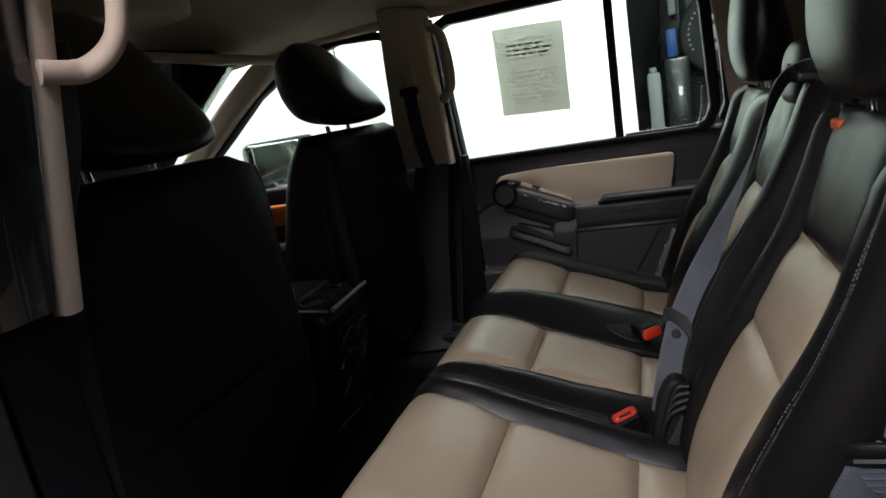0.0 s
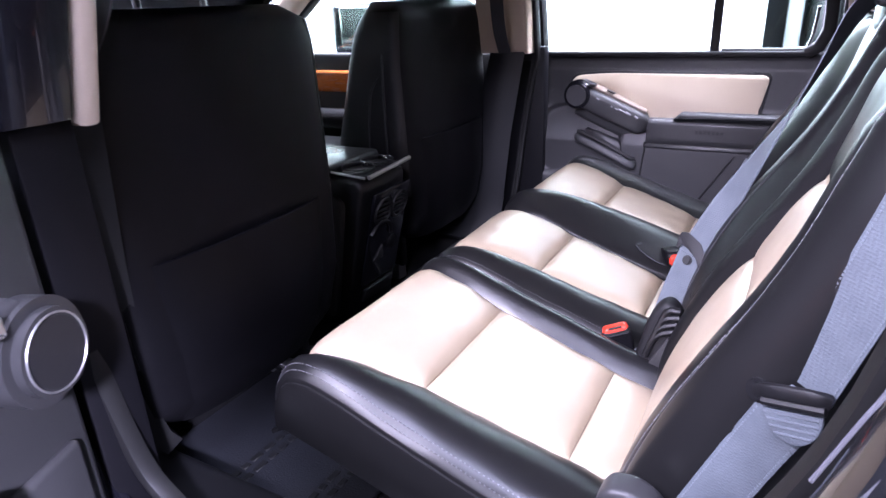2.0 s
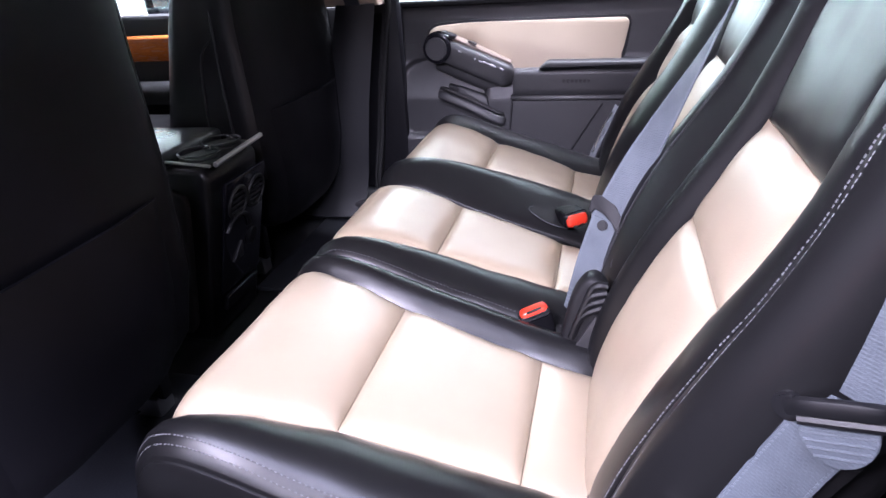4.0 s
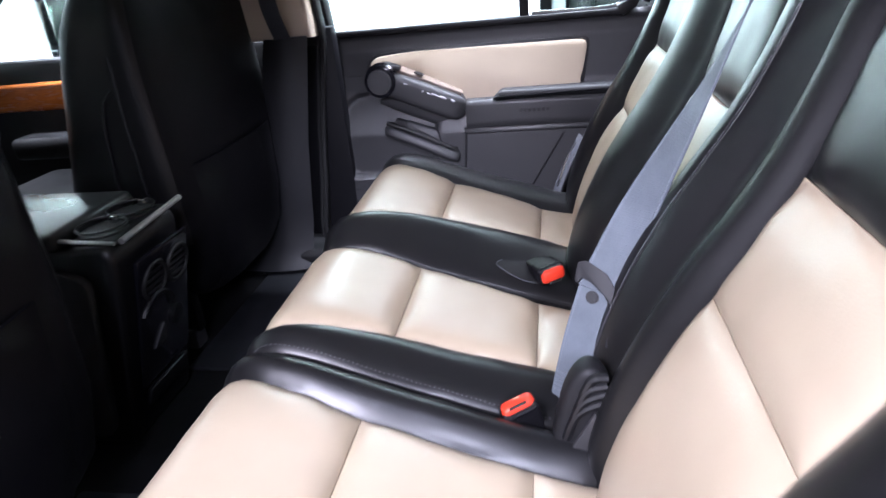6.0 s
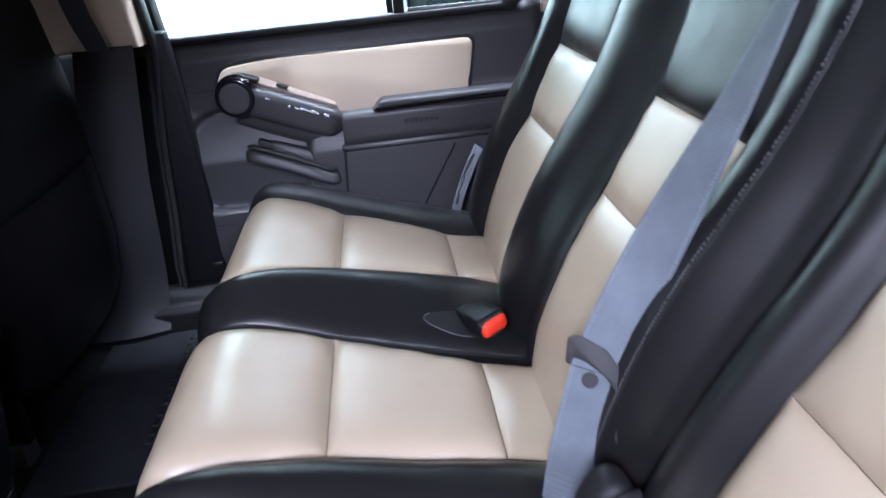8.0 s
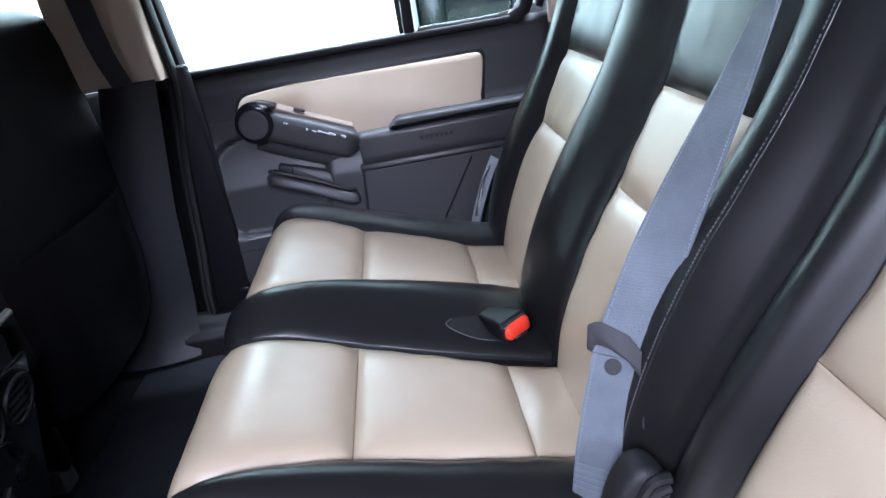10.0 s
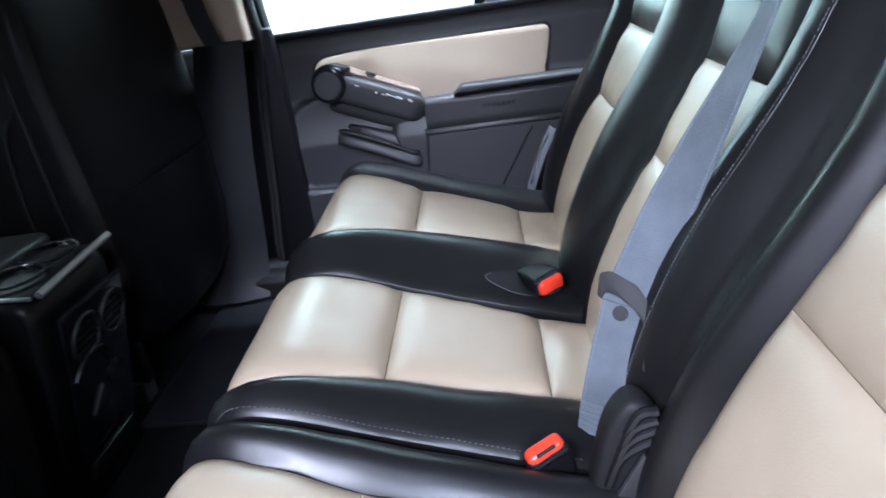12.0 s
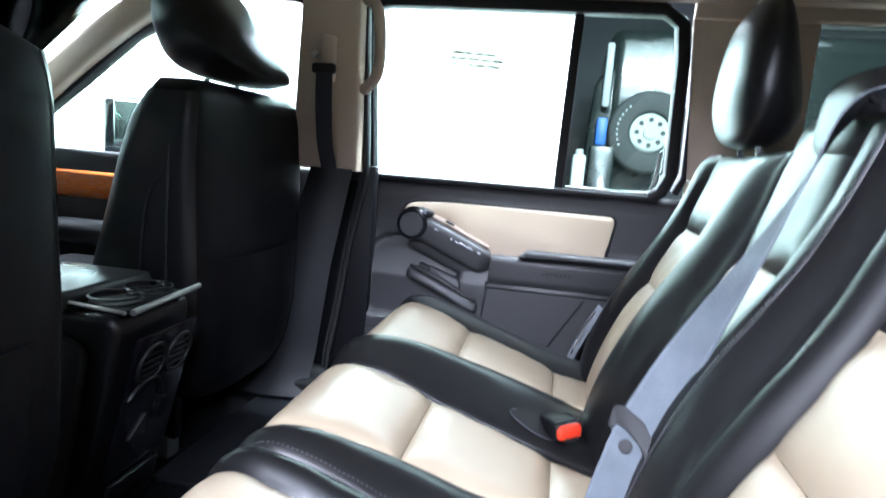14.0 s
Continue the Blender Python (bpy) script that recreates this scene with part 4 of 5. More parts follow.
# window: frame, rubber, panes
frame_path = [(-0.300, 0.742), (-0.300, 1.10), (-0.285, 1.135), (-0.25, 1.148), (0.36, 1.146), (0.400, 1.12), (0.412, 1.05), (0.425, 0.80), (0.41, 0.758), (0.385, 0.742)]
part("window_frame", sweep([V(x, side_y(z) - 0.004, z) for x, z in [Vector(p) for p in frame_path]], rounded([(-0.014, -0.022), (0.014, -0.022), (0.014, 0.022), (-0.014, 0.022)], 0.006, 2), up=(0, 1, 0)), RUBBER, door, "black window frame")
part("inner_reveal", sweep([V(x + 0.032, side_y(z) + 0.004, z) for x, z in frame_path[5:9]], rounded([(-0.008, -0.02), (0.008, -0.02), (0.008, 0.02), (-0.008, 0.02)], 0.004, 2), up=(0, 1, 0)), PLASTIC, door)
part("sill_strip", sweep([V(-0.29, 0.728, 0.740), V(0.40, 0.728, 0.740)], rounded([(-0.016, -0.007), (0.016, -0.007), (0.016, 0.007), (-0.016, 0.007)], 0.005, 2), up=(0, 0, 1)), BLACKDULL, door)
part("divider", sweep([V(0.172, side_y(0.74) + 0.0, 0.742), V(0.182, side_y(1.145) + 0.0, 1.145)], rounded([(-0.011, -0.012), (0.011, -0.012), (0.011, 0.012), (-0.011, 0.012)], 0.004, 2), up=(0, 1, 0)), RUBBER, door, "black upright divider between the panes")
part("quarter_seal", sweep(smooth([V(0.19, 0.725, 0.751), V(0.36, 0.725, 0.751), V(0.388, 0.722, 0.768), V(0.396, 0.70, 0.85)], 5), ring(0.004, 0.004, 8), up=(0, 1, 0)), CHROME, door, "bright strip under the quarter pane")
for nm, x0, x1 in (("pane", -0.292, 0.166), ("quarter_pane", 0.188, 0.404)):
    bm = prism([(x0, 0.742), (x1, 0.742), (x1 + 0.004, 1.14), (x0, 1.14)], "y", 0.0, 0.004, 0)
    for v in bm.verts:
        v.co.y += side_y(v.co.z) + 0.006
    ob = part(nm, bm, GLASS, door)
    ob.visible_shadow = False
settle(door, -0.020, OUT, DOWN)
# paper sheet stuck on the outside of the pane
sheet = thing("paper_sheet", (-0.06, 0.71, 0.835), "sheet of printed paper stuck on the window", "paper")
tilt = -3.0
def on_glass(x0, x1, z0, z1, out, material, name):
    bm = prism([(x0, z0), (x1, z0), (x1, z1), (x0, z1)], "y", out, out + 0.0008, 0)
    for v in bm.verts:
        x, z = v.co.x + 0.06, v.co.z - 0.96
        a = radians(tilt)
        v.co.x, v.co.z = -0.06 + x * math.cos(a) - z * math.sin(a), 0.96 + x * math.sin(a) + z * math.cos(a)
        v.co.y += side_y(v.co.z)
    return part(name, bm, material, sheet)
on_glass(-0.160, 0.036, 0.838, 1.080, 0.011, PAPER, "sheet")
random.seed(9)
ln = 0
for z in np.arange(1.045, 0.86, -0.0125):
    ln += 1
    if ln in (6, 7, 12):
        continue
    w = 0.10 if ln in (2, 3, 4) else 0.13
    x = -0.125
    while x < -0.125 + w:
        k = 0.010 + 0.02 * random.random()
        on_glass(x, min(x + k, 0.01), z - (0.005 if ln in (2, 3, 4) else 0.002), z, 0.0098, INK, "print_bar")
        x += k + 0.007

settle(sheet, -0.004, OUT, DOWN + 0.014)

# ---- far B pillar with belt, height adjuster and grab handle ----
def pillar(sg):
    who = "beside the closed door" if sg > 0 else "at the open door"
    p = thing("door_pillar", (-0.34, sg * 0.66, FLOOR), "door pillar with beige upper and black lower trim " + who, "pillar", "door pillars", "structure")
    bm = prism([(-0.485 if sg > 0 else -0.450, 0.735 if sg > 0 else 0.69), (-0.318, 0.735 if sg > 0 else 0.69), (-0.300, 1.16), (-0.425, 1.19)], "y", 0, 0.06 if sg > 0 else 0.032, 0.010, 3)
    for v in bm.verts:
        v.co.y = sg * (side_y(v.co.z) - 0.075 + v.co.y)
    part("upper_trim", bm, CREAM, p, "beige upper pillar trim")
    def lower(u, v):
        z = 0.185 + 0.555 * v
        w0 = lerp([0.18, 0.22, 0.3, 0.5, 0.74], [-0.60, -0.56, -0.53, -0.49, -0.43], z)
        w1 = lerp([0.18, 0.22, 0.3, 0.5, 0.74], [-0.402, -0.398, -0.388, -0.366, -0.325], z)
        return V(w0 + (w1 - w0) * u, sg * (lerp([0.18, 0.22, 0.3, 0.74], [0.60, 0.625, 0.640, 0.655], z) - 0.018 * math.sin(math.pi * u)), z)
    part("lower_trim", grid_solid(lower, 10, 20, 0.03 * sg), PILLARGREY if sg > 0 else RUBBER, p, "dark plastic lower pillar trim")
    bm = prism([(-0.445, 0.70), (-0.316 if sg < 0 else -0.325, 0.70), (-0.30 if sg < 0 else -0.32, 1.19), (-0.43, 1.21)], "y", 0 if sg > 0 else -0.03, 0.05, 0.006)
    for v in bm.verts:
        v.co.y = sg * (side_y(v.co.z) - 0.012 + v.co.y)
    part("outer_face", bm, RUBBER if sg > 0 else GLOSSBLACK, p, "black outer face of the pillar")
    part("pillar_core", rbox(-0.44, -0.325 if sg < 0 else -0.290, sg * (0.69 if sg < 0 else 0.722), sg * 0.76, 0.1, 0.75, 0.006), SEATBLACK, p)
    # height adjuster and belt
    part("adjuster", rbox(-0.385, -0.355, sg * 0.575, sg * 0.60, 0.93, 1.03, 0.006), CREAM, p, "beige belt height adjuster")
    part("loop", rbox(-0.40, -0.345, sg * 0.558, sg * 0.575, 0.945, 0.968, 0.007), PLASTIC, p)
    part("belt_bolt", disc(V(-0.395, sg * 0.57, 0.985), (0, -sg, 0), 0.009, 0.012), CHROME, p)
    bt = sweep(smooth([V(-0.370, sg * 0.562, 0.955), V(-0.372, sg * 0.572, 0.88), V(-0.376, sg * 0.600, 0.80), V(-0.378, sg * 0.640, 0.738)], 6), [(-0.019, -0.0012), (0.019, -0.0012), (0.019, 0.0012), (-0.019, 0.0012)], up=(0, 1, 0))
    part("belt", bt, DARKWEB, p, "dark front seat belt webbing")
    # grab handle
    hx = -0.305
    hpth = smooth([V(hx, sg * 0.63, 1.115), V(hx + 0.015, sg * 0.590, 1.11), V(hx + 0.045, sg * 0.572, 1.085), V(hx + 0.054, sg * 0.575, 1.02), V(hx + 0.048, sg * 0.585, 0.955), V(hx + 0.020, sg * 0.605, 0.925), V(hx, sg * 0.645, 0.925)], 6)
    part("grab_handle", sweep(hpth, ring(0.013, 0.011, 10), up=(0.3, 1, 0.1)), CREAM, p, "beige grab handle on the pillar", 60)
    return p


settle(pillar(1), 0, -0.030, -0.025)
settle(pillar(-1), 0.004, 0.010, 0.055)
# rubber door seals
band("door_seal", [(-0.304, 1.15), (-0.310, 0.74), (-0.344, 0.55), (-0.362, 0.40), (-0.378, 0.29), (-0.380, 0.235), (-0.30, 0.21)], 0.030, 0.011, 1, 0.07, RUBBER, None, "black rubber seal of the closed rear door", "door seal")
band("door_seal", [(x - 0.014, z) for x, z in [(-0.302, 1.15), (-0.310, 0.74), (-0.344, 0.55), (-0.362, 0.40), (-0.378, 0.29), (-0.380, 0.22), (-0.30, 0.19)]], 0.024, 0.008, 1, 0.062, RUBBER, None, "second lip of the black door seal", "door seal")


# ---- far front door, windscreen, dash, visors ----
fd = thing("front_door", (-0.95, 0.72, 0.2), "closed front passenger door with dark panel and wood insert", "car door", kind="structure")
part("door_panel", rbox(-1.45, -0.45, 0.69, 0.74, 0.15, 0.745, 0.012), BLACKDULL, fd)
part("wood_insert", rbox(-1.30, -0.62, 0.678, 0.70, 0.615, 0.69, 0.012, 3), WOOD, fd, "glossy orange wood insert")
part("armrest", rbox(-1.2, -0.6, 0.60, 0.70, 0.50, 0.56, 0.02, 3), BLACKDULL, fd)
fpath = [(-0.455, 0.745), (-0.438, 1.09), (-0.452, 1.135), (-0.50, 1.150), (-0.62, 1.158), (-0.78, 1.125), (-0.95, 1.045), (-1.12, 0.93), (-1.38, 0.76)]
part("window_frame", sweep([V(x, side_y(z) - 0.004, z) for x, z in fpath], rounded([(-0.012, -0.02), (0.012, -0.02), (0.012, 0.02), (-0.012, 0.02)], 0.006, 2), up=(0, 1, 0)), RUBBER, fd)
bm = prism([(-1.38, 0.75), (-0.455, 0.75), (-0.44, 1.12), (-0.60, 1.15), (-0.78, 1.12), (-0.95, 1.04), (-1.12, 0.925)], "y", 0, 0.004, 0)
for v in bm.verts:
    v.co.y += side_y(v.co.z) + 0.006
g = part("pane", bm, GLASS, fd)
g.visible_shadow = False
settle(fd, 0, OUT, DOWN)
for sg in (1, -1):
    ap = sweep(smooth([V(-0.62, sg * 0.60, 1.20), V(-0.80, sg * 0.615, 1.155), V(-0.98, sg * 0.635, 1.06), V(-1.18, sg * 0.66, 0.93), V(-1.45, sg * 0.70, 0.74)], 6), rounded([(-0.035, -0.03), (0.035, -0.03), (0.035, 0.03), (-0.035, 0.03)], 0.018, 3), up=(0, 1, 0))
    tagged(settle(part("windscreen_pillar", ap, CREAM), 0, sg * OUT, DOWN), "beige trimmed windscreen pillar", "pillar", kind="structure")
    tagged(settle(part("roof_rail", sweep([V(-0.75, sg * 0.605, 1.185), V(-0.3, sg * 0.61, 1.19), V(0.5, sg * 0.61, 1.19), V(1.85, sg * 0.61, 1.18)], rounded([(-0.03, -0.03), (0.03, -0.03), (0.03, 0.03), (-0.03, 0.03)], 0.014, 3)), CREAM), 0, sg * OUT, DOWN), "beige trim along the roof edge", "roof trim", kind="structure")
ws = grid_solid(lambda u, v: V(-1.50 + 0.62 * v - 0.10 * math.cos((u - 0.5) * 2.6) * (1 - 0.4 * v), -0.66 + 1.32 * u + (0.5 - u) * 0.12 * v, 0.72 + 0.46 * v), 12, 8, 0.004)
g = tagged(settle(part("windscreen", ws, GLASS), 0, 0, DOWN), "clear windscreen", "window", kind="structure")
g.visible_shadow = False
tagged(settle(part("header_rail", sweep([V(-0.96, -0.6, 1.165), V(-0.99, 0, 1.195), V(-0.96, 0.6, 1.165)], rounded([(-0.03, -0.02), (0.03, -0.02), (0.03, 0.02), (-0.03, 0.02)], 0.01, 3)), CREAM), 0, 0, DOWN), "beige trim over the windscreen", "roof trim", kind="structure")
dash = thing("dashboard", (-1.5, 0, 0.2), "dark dashboard under the windscreen", "dashboard")
part("dash_body", prism(rounded([(-2.0, 0.74), (-1.35, 0.72), (-1.25, 0.66), (-1.24, 0.52), (-1.35, 0.40), (-2.0, 0.38)], 0.05), "y", -0.68, 0.68, 0.02, 3), BLACKDULL, dash)
part("wood_strip", rbox(-1.262, -1.235, 0.12, 0.62, 0.56, 0.62, 0.008), WOOD, dash, "glossy orange wood strip")
for sg, nm in ((1, "passenger"), (-1, "driver")):
    vis = thing("sun_visor", (-0.88, sg * 0.35, 1.16), "beige folded sun visor of the %s side" % nm, "sun visor", "sun visors")
    bm = prism(rounded([(-0.06, -0.19), (0.13, -0.19), (0.16, -0.05), (0.16, 0.17), (0.10, 0.20), (-0.06, 0.20)], 0.05, 5), "z", -0.012, 0.012, 0.010, 3)
    bmesh.ops.transform(bm, matrix=pose(-0.86, sg * 0.33, 1.150, 0, 12, 0), verts=bm.verts)
    part("visor_body", bm, CREAM, vis)
    lb = rbox(-0.80, -0.765, sg * 0.33 - 0.02, sg * 0.33 + 0.02, 1.115, 1.118, 0.002, rot=(0, 12, 0))
    part("visor_label", lb, WHITEPLASTIC, vis, "small white label")
    part("visor_clip", rbox(-0.90, -0.87, sg * 0.33 + 0.15, sg * 0.33 + 0.17, 1.14, 1.165, 0.004), CREAM, vis)
    settle(vis, 0, 0, DOWN)
ovh = thing("overhead_console", (-0.72, 0.0, 1.2), "beige overhead console on the headliner", "console")
part("housing", prism(rounded([(-0.98, -0.12), (-0.66, -0.10), (-0.62, 0), (-0.66, 0.10), (-0.98, 0.12)], 0.04, 4), "z", 1.195, 1.25, 0.016, 3), CREAM, ovh)
settle(ovh, 0, 0, DOWN)
mir = thing("outside_mirror", (-1.10, 0.92, 0.72), "black outside mirror reflecting the pale hall", "mirror")
part("housing", rbox(-1.165, -1.075, 0.800, 1.080, 0.72, 0.895, 0.03, 4, rot=(0, 0, -38)), GLOSSBLACK, mir)
part("glass", rbox(-1.088, -1.080, 0.790, 1.035, 0.735, 0.880, 0.003, 2, rot=(0, 0, -38)), MIRROR, mir, "mirror glass")
part("foot", rbox(-1.15, -1.10, 0.76, 0.90, 0.71, 0.75, 0.01), GLOSSBLACK, mir)
settle(mir, 0.03, OUT, DOWN + 0.010)

# ---- near side: door opening, open rear door ----
OPEN = [(-0.345, 1.15), (-0.345, 0.74), (-0.335, 0.50), (-0.320, 0.30), (-0.285, 0.225), (-0.20, 0.195), (0.08, 0.195), (0.20, 0.225), (0.295, 0.33), (0.37, 0.46), (0.425, 0.60), (0.455, 0.80), (0.46, 1.0), (0.44, 1.12), (0.40, 1.17)]
OPENS = [tuple(p) for p in smooth([V(*p) for p in OPEN], 4)]
band("opening_seal", OPENS, 0.026, 0.022, -1, 0.035, RUBBER, None, "black rubber seal round the open door's frame", "door seal")
band("opening_flange", [(x + (0.012 if x > 0.1 else -0.03 if x < -0.25 else 0), z - (0.025 if z < 0.3 else 0)) for x, z in OPENS], 0.05, 0.045, -1, -0.015, GLOSSBLACK, None, "black painted frame of the door opening", "door frame")
jamb = [(0.34, 0.05), (0.40, 0.36), (0.455, 0.50), (0.485, 0.66), (0.50, 0.85), (0.50, 1.2), (0.60, 1.2), (0.60, 0.05)]
settle(side_sheet("door_jamb", jamb, -0.03, 0.03, GLOSSBLACK, "glossy black rear jamb of the door opening", -1), 0, OUT, RAISE - DOWN)
# highlights on the jamb's painted edges, drawn as pale tubes fitted to the view
def glint_line(pts, r=0.0012):
    ob = part("jamb_bead", tube(smooth([V(x, -0.799, z) for x, z in pts], 6), r, 6, up=(0, 1, 0)), GLINT)
    tagged(settle(ob, 0, 0, RAISE), "thin pale tube painted as a highlight on the jamb's edge", "trim", kind="structure")


glint_line([(0.397, 0.594), (0.411, 0.633), (0.418, 0.653), (0.428, 0.70)])
glint_line([(0.416, 0.588), (0.426, 0.615), (0.431, 0.639), (0.429, 0.668), (0.425, 0.701)])
glint_line([(0.336, 0.483), (0.366, 0.494), (0.387, 0.514), (0.398, 0.541)])
glint_line([(0.439, 0.500), (0.458, 0.558)])
st = thing("door_striker", (0.46, -0.745, 0.42), "bare steel door striker on the jamb", "door striker")
part("plate", rbox(0.435, 0.50, -0.775, -0.765, 0.405, 0.455, 0.004), PLASTIC, st)
part("loop", tube(smooth([V(0.45, -0.765, 0.418), V(0.45, -0.80, 0.42), V(0.475, -0.805, 0.43), V(0.488, -0.80, 0.442), V(0.488, -0.765, 0.444)], 5), 0.006, 8, up=(0, 0, 1)), CHROME, st)
for zz in (0.414, 0.447):
    part("screw", disc(V(0.468, -0.778, zz), (0, -1, 0), 0.007, 0.006), CHROME, st)
settle(st, 0, 0, RAISE)
pl = thing("seat_latch_panel", (0.27, -0.66, 0.36), "navy seat release panel with a white pictogram", "release panel")
part("housing", prism(rounded([(0.240, 0.340), (0.246, 0.395), (0.257, 0.416), (0.285, 0.420), (0.312, 0.406), (0.325, 0.375), (0.305, 0.335), (0.265, 0.325)], 0.014), "y", -0.656, -0.618, 0.008, 3), DOORGREY, pl, "charcoal plastic housing")
lab = [(0.279 + (x - 0.286) * 0.7, 0.392 + (z - 0.402) * 0.7) for x, z in rounded([(0.256, 0.386), (0.264, 0.418), (0.274, 0.428), (0.312, 0.424), (0.322, 0.392), (0.300, 0.374), (0.270, 0.374)], 0.007)]
part("label_face", prism(lab, "y", -0.6575, -0.654, 0.001), NAVY, pl)
part("label_border", tube([V(x, -0.658, z) for x, z in lab[2:22]], 0.0009, 6, up=(0, 1, 0)), WHITEINK, pl, "thin pale outline")
part("pictogram", prism(rounded([(0.277, 0.397), (0.278, 0.404), (0.285, 0.404), (0.286, 0.396)], 0.003), "y", -0.6588, -0.657, 0.0004, 1), WHITEINK, pl)
for k in range(3):
    part("pictogram", rbox(0.269 + 0.006 * k, 0.2702 + 0.006 * k, -0.6588, -0.657, 0.379 + 0.002 * (k % 2), 0.387 - 0.002 * k, 0.0006, 1, rot=(0, -30 + 32 * k, 0)), WHITEINK, pl)

settle(pl, 0.006, 0.016, 0.042)
pl.scale = (0.84, 0.84, 0.84)

# the open rear door, hinged at the pillar and swung outwards
od = thing("rear_door", (-0.36, -0.80, 0.2), "open rear door with charcoal panel, wood strip and round cap", "car door")
ang = 68


def swing(bm):
    bmesh.ops.transform(bm, matrix=Matrix.Translation((-0.37, -0.80, 0)) @ Matrix.Rotation(radians(-ang), 4, "Z") @ Matrix.Translation((0.30, 0.0, 0)), verts=bm.verts)
    return bm


part("door_panel", swing(rbox(-0.30, 0.47, -0.065, 0.045, 0.05, 0.742, 0.015, 3)), DOORGREY, od, "charcoal door panel")
part("wood_strip", swing(rbox(-0.16, 0.36, 0.04, 0.058, 0.52, 0.60, 0.008)), WOOD, od, "glossy orange wood strip")
part("silver_strip", swing(prism([(-0.172, 0.604), (-0.158, 0.604), (-0.128, 0.48), (-0.142, 0.48)], "y", 0.045, 0.062, 0.002)), SILVER, od, "satin silver strip")
gp = smooth([V(-0.20, 0.073, 0.550), V(-0.13, 0.073, 0.548), V(0.12, 0.073, 0.545)], 6)
part("grab_handle", swing(sweep([q + V(0, 0, 0.040) for q in gp], [(a * 0.55, b * 0.9) for a, b in gsec], up=(0, 1, 0))), DOORGREY, od, "thick charcoal grab handle")
cap2 = part("round_cap", swing(disc(V(-0.205, 0.097, 0.550), (0, 1, 0), 0.052, 0.045, 0.010, 36)), DOORGREY, od, "round end cap with a thin bright ring")
part("cap_ring", swing(sweep([V(-0.205 + 0.037 * math.cos(a), 0.1205, 0.550 + 0.037 * math.sin(a)) for a in np.linspace(0, 2 * math.pi, 33)], ring(0.0011, 0.0011, 6), up=(0, 1, 0), caps=False)), STEEL, cap2)
part("cap_face", swing(disc(V(-0.205, 0.1175, 0.550), (0, 1, 0), 0.036, 0.006, 0.002, 36)), PILLARGREY, cap2)
part("glossy_bar", swing(rbox(-0.155, 0.20, 0.108, 0.116, 0.590, 0.606, 0.003)), GLOSSBLACK, od, "glossy black bar with a bright end")
part("bar_end", swing(rbox(-0.165, -0.153, 0.106, 0.117, 0.588, 0.608, 0.003)), SILVER, od)
part("pocket_lip", swing(rbox(-0.15, 0.30, 0.04, 0.085, 0.36, 0.385, 0.010, 3, rot=(0, 14, 0))), DOORGREY, od)
part("speaker_dish", swing(rbox(-0.27, -0.16, 0.04, 0.055, 0.22, 0.40, 0.02, 3)), DOORGREY, od)
wfp = [V(-0.28, -0.01, 0.742), V(-0.28, -0.05, 1.10), V(-0.24, -0.055, 1.14), V(0.36, -0.055, 1.14), V(0.41, -0.04, 1.05), V(0.43, -0.01, 0.742)]
part("window_frame", swing(sweep(wfp, rounded([(-0.012, -0.024), (0.012, -0.024), (0.012, 0.024), (-0.012, 0.024)], 0.006, 2), up=(0, 1, 0))), GLOSSBLACK, od)
g = part("pane", swing(prism([(-0.275, 0.742), (0.42, 0.742), (0.40, 1.08), (0.35, 1.13), (-0.24, 1.13)], "y", -0.036, -0.032, 0)), GLASS, od)
g.visible_shadow = False
part("chrome_bead", swing(tube([V(-0.302, 0.03, 0.30), V(-0.302, 0.03, 0.74)], 0.003, 6, up=(1, 0, 0))), CHROME, od)
settle(od, 0.03, 0.02, RAISE - 0.022)


# ---- belts and buckles ----
def strap(path, normals, w=0.047, t=0.0016, bm=None):
    pts = smooth(path, 8)
    nrm = smooth(normals, 8)
    return sweep(pts, [(-w / 2, -t / 2), (-w / 4, -t / 2 - 0.0003), (w / 4, -t / 2 - 0.0003), (w / 2, -t / 2), (w / 2, t / 2), (w / 4, t / 2 + 0.0003), (-w / 4, t / 2 + 0.0003), (-w / 2, t / 2)], bm, up=nrm)


def selvedge(path, normals, parent, w=0.047):
    """The woven edges of a belt: a row of small pale stitches along either side."""
    pts, nrm = smooth(path, 8), smooth(normals, 8)
    for k in (-1, 1):
        row = []
        for i, p in enumerate(pts):
            t = (pts[min(i + 1, len(pts) - 1)] - pts[max(i - 1, 0)]).normalized()
            s = t.cross(nrm[i]).normalized()
            row.append(p + s * k * (w / 2 - 0.0028) + s.cross(t).normalized() * 0.0007)
        stitches(row, nrm[len(nrm) // 2], parent, 0.0018, 0.0012, 0.0007, "woven_edge", EDGEWEB)


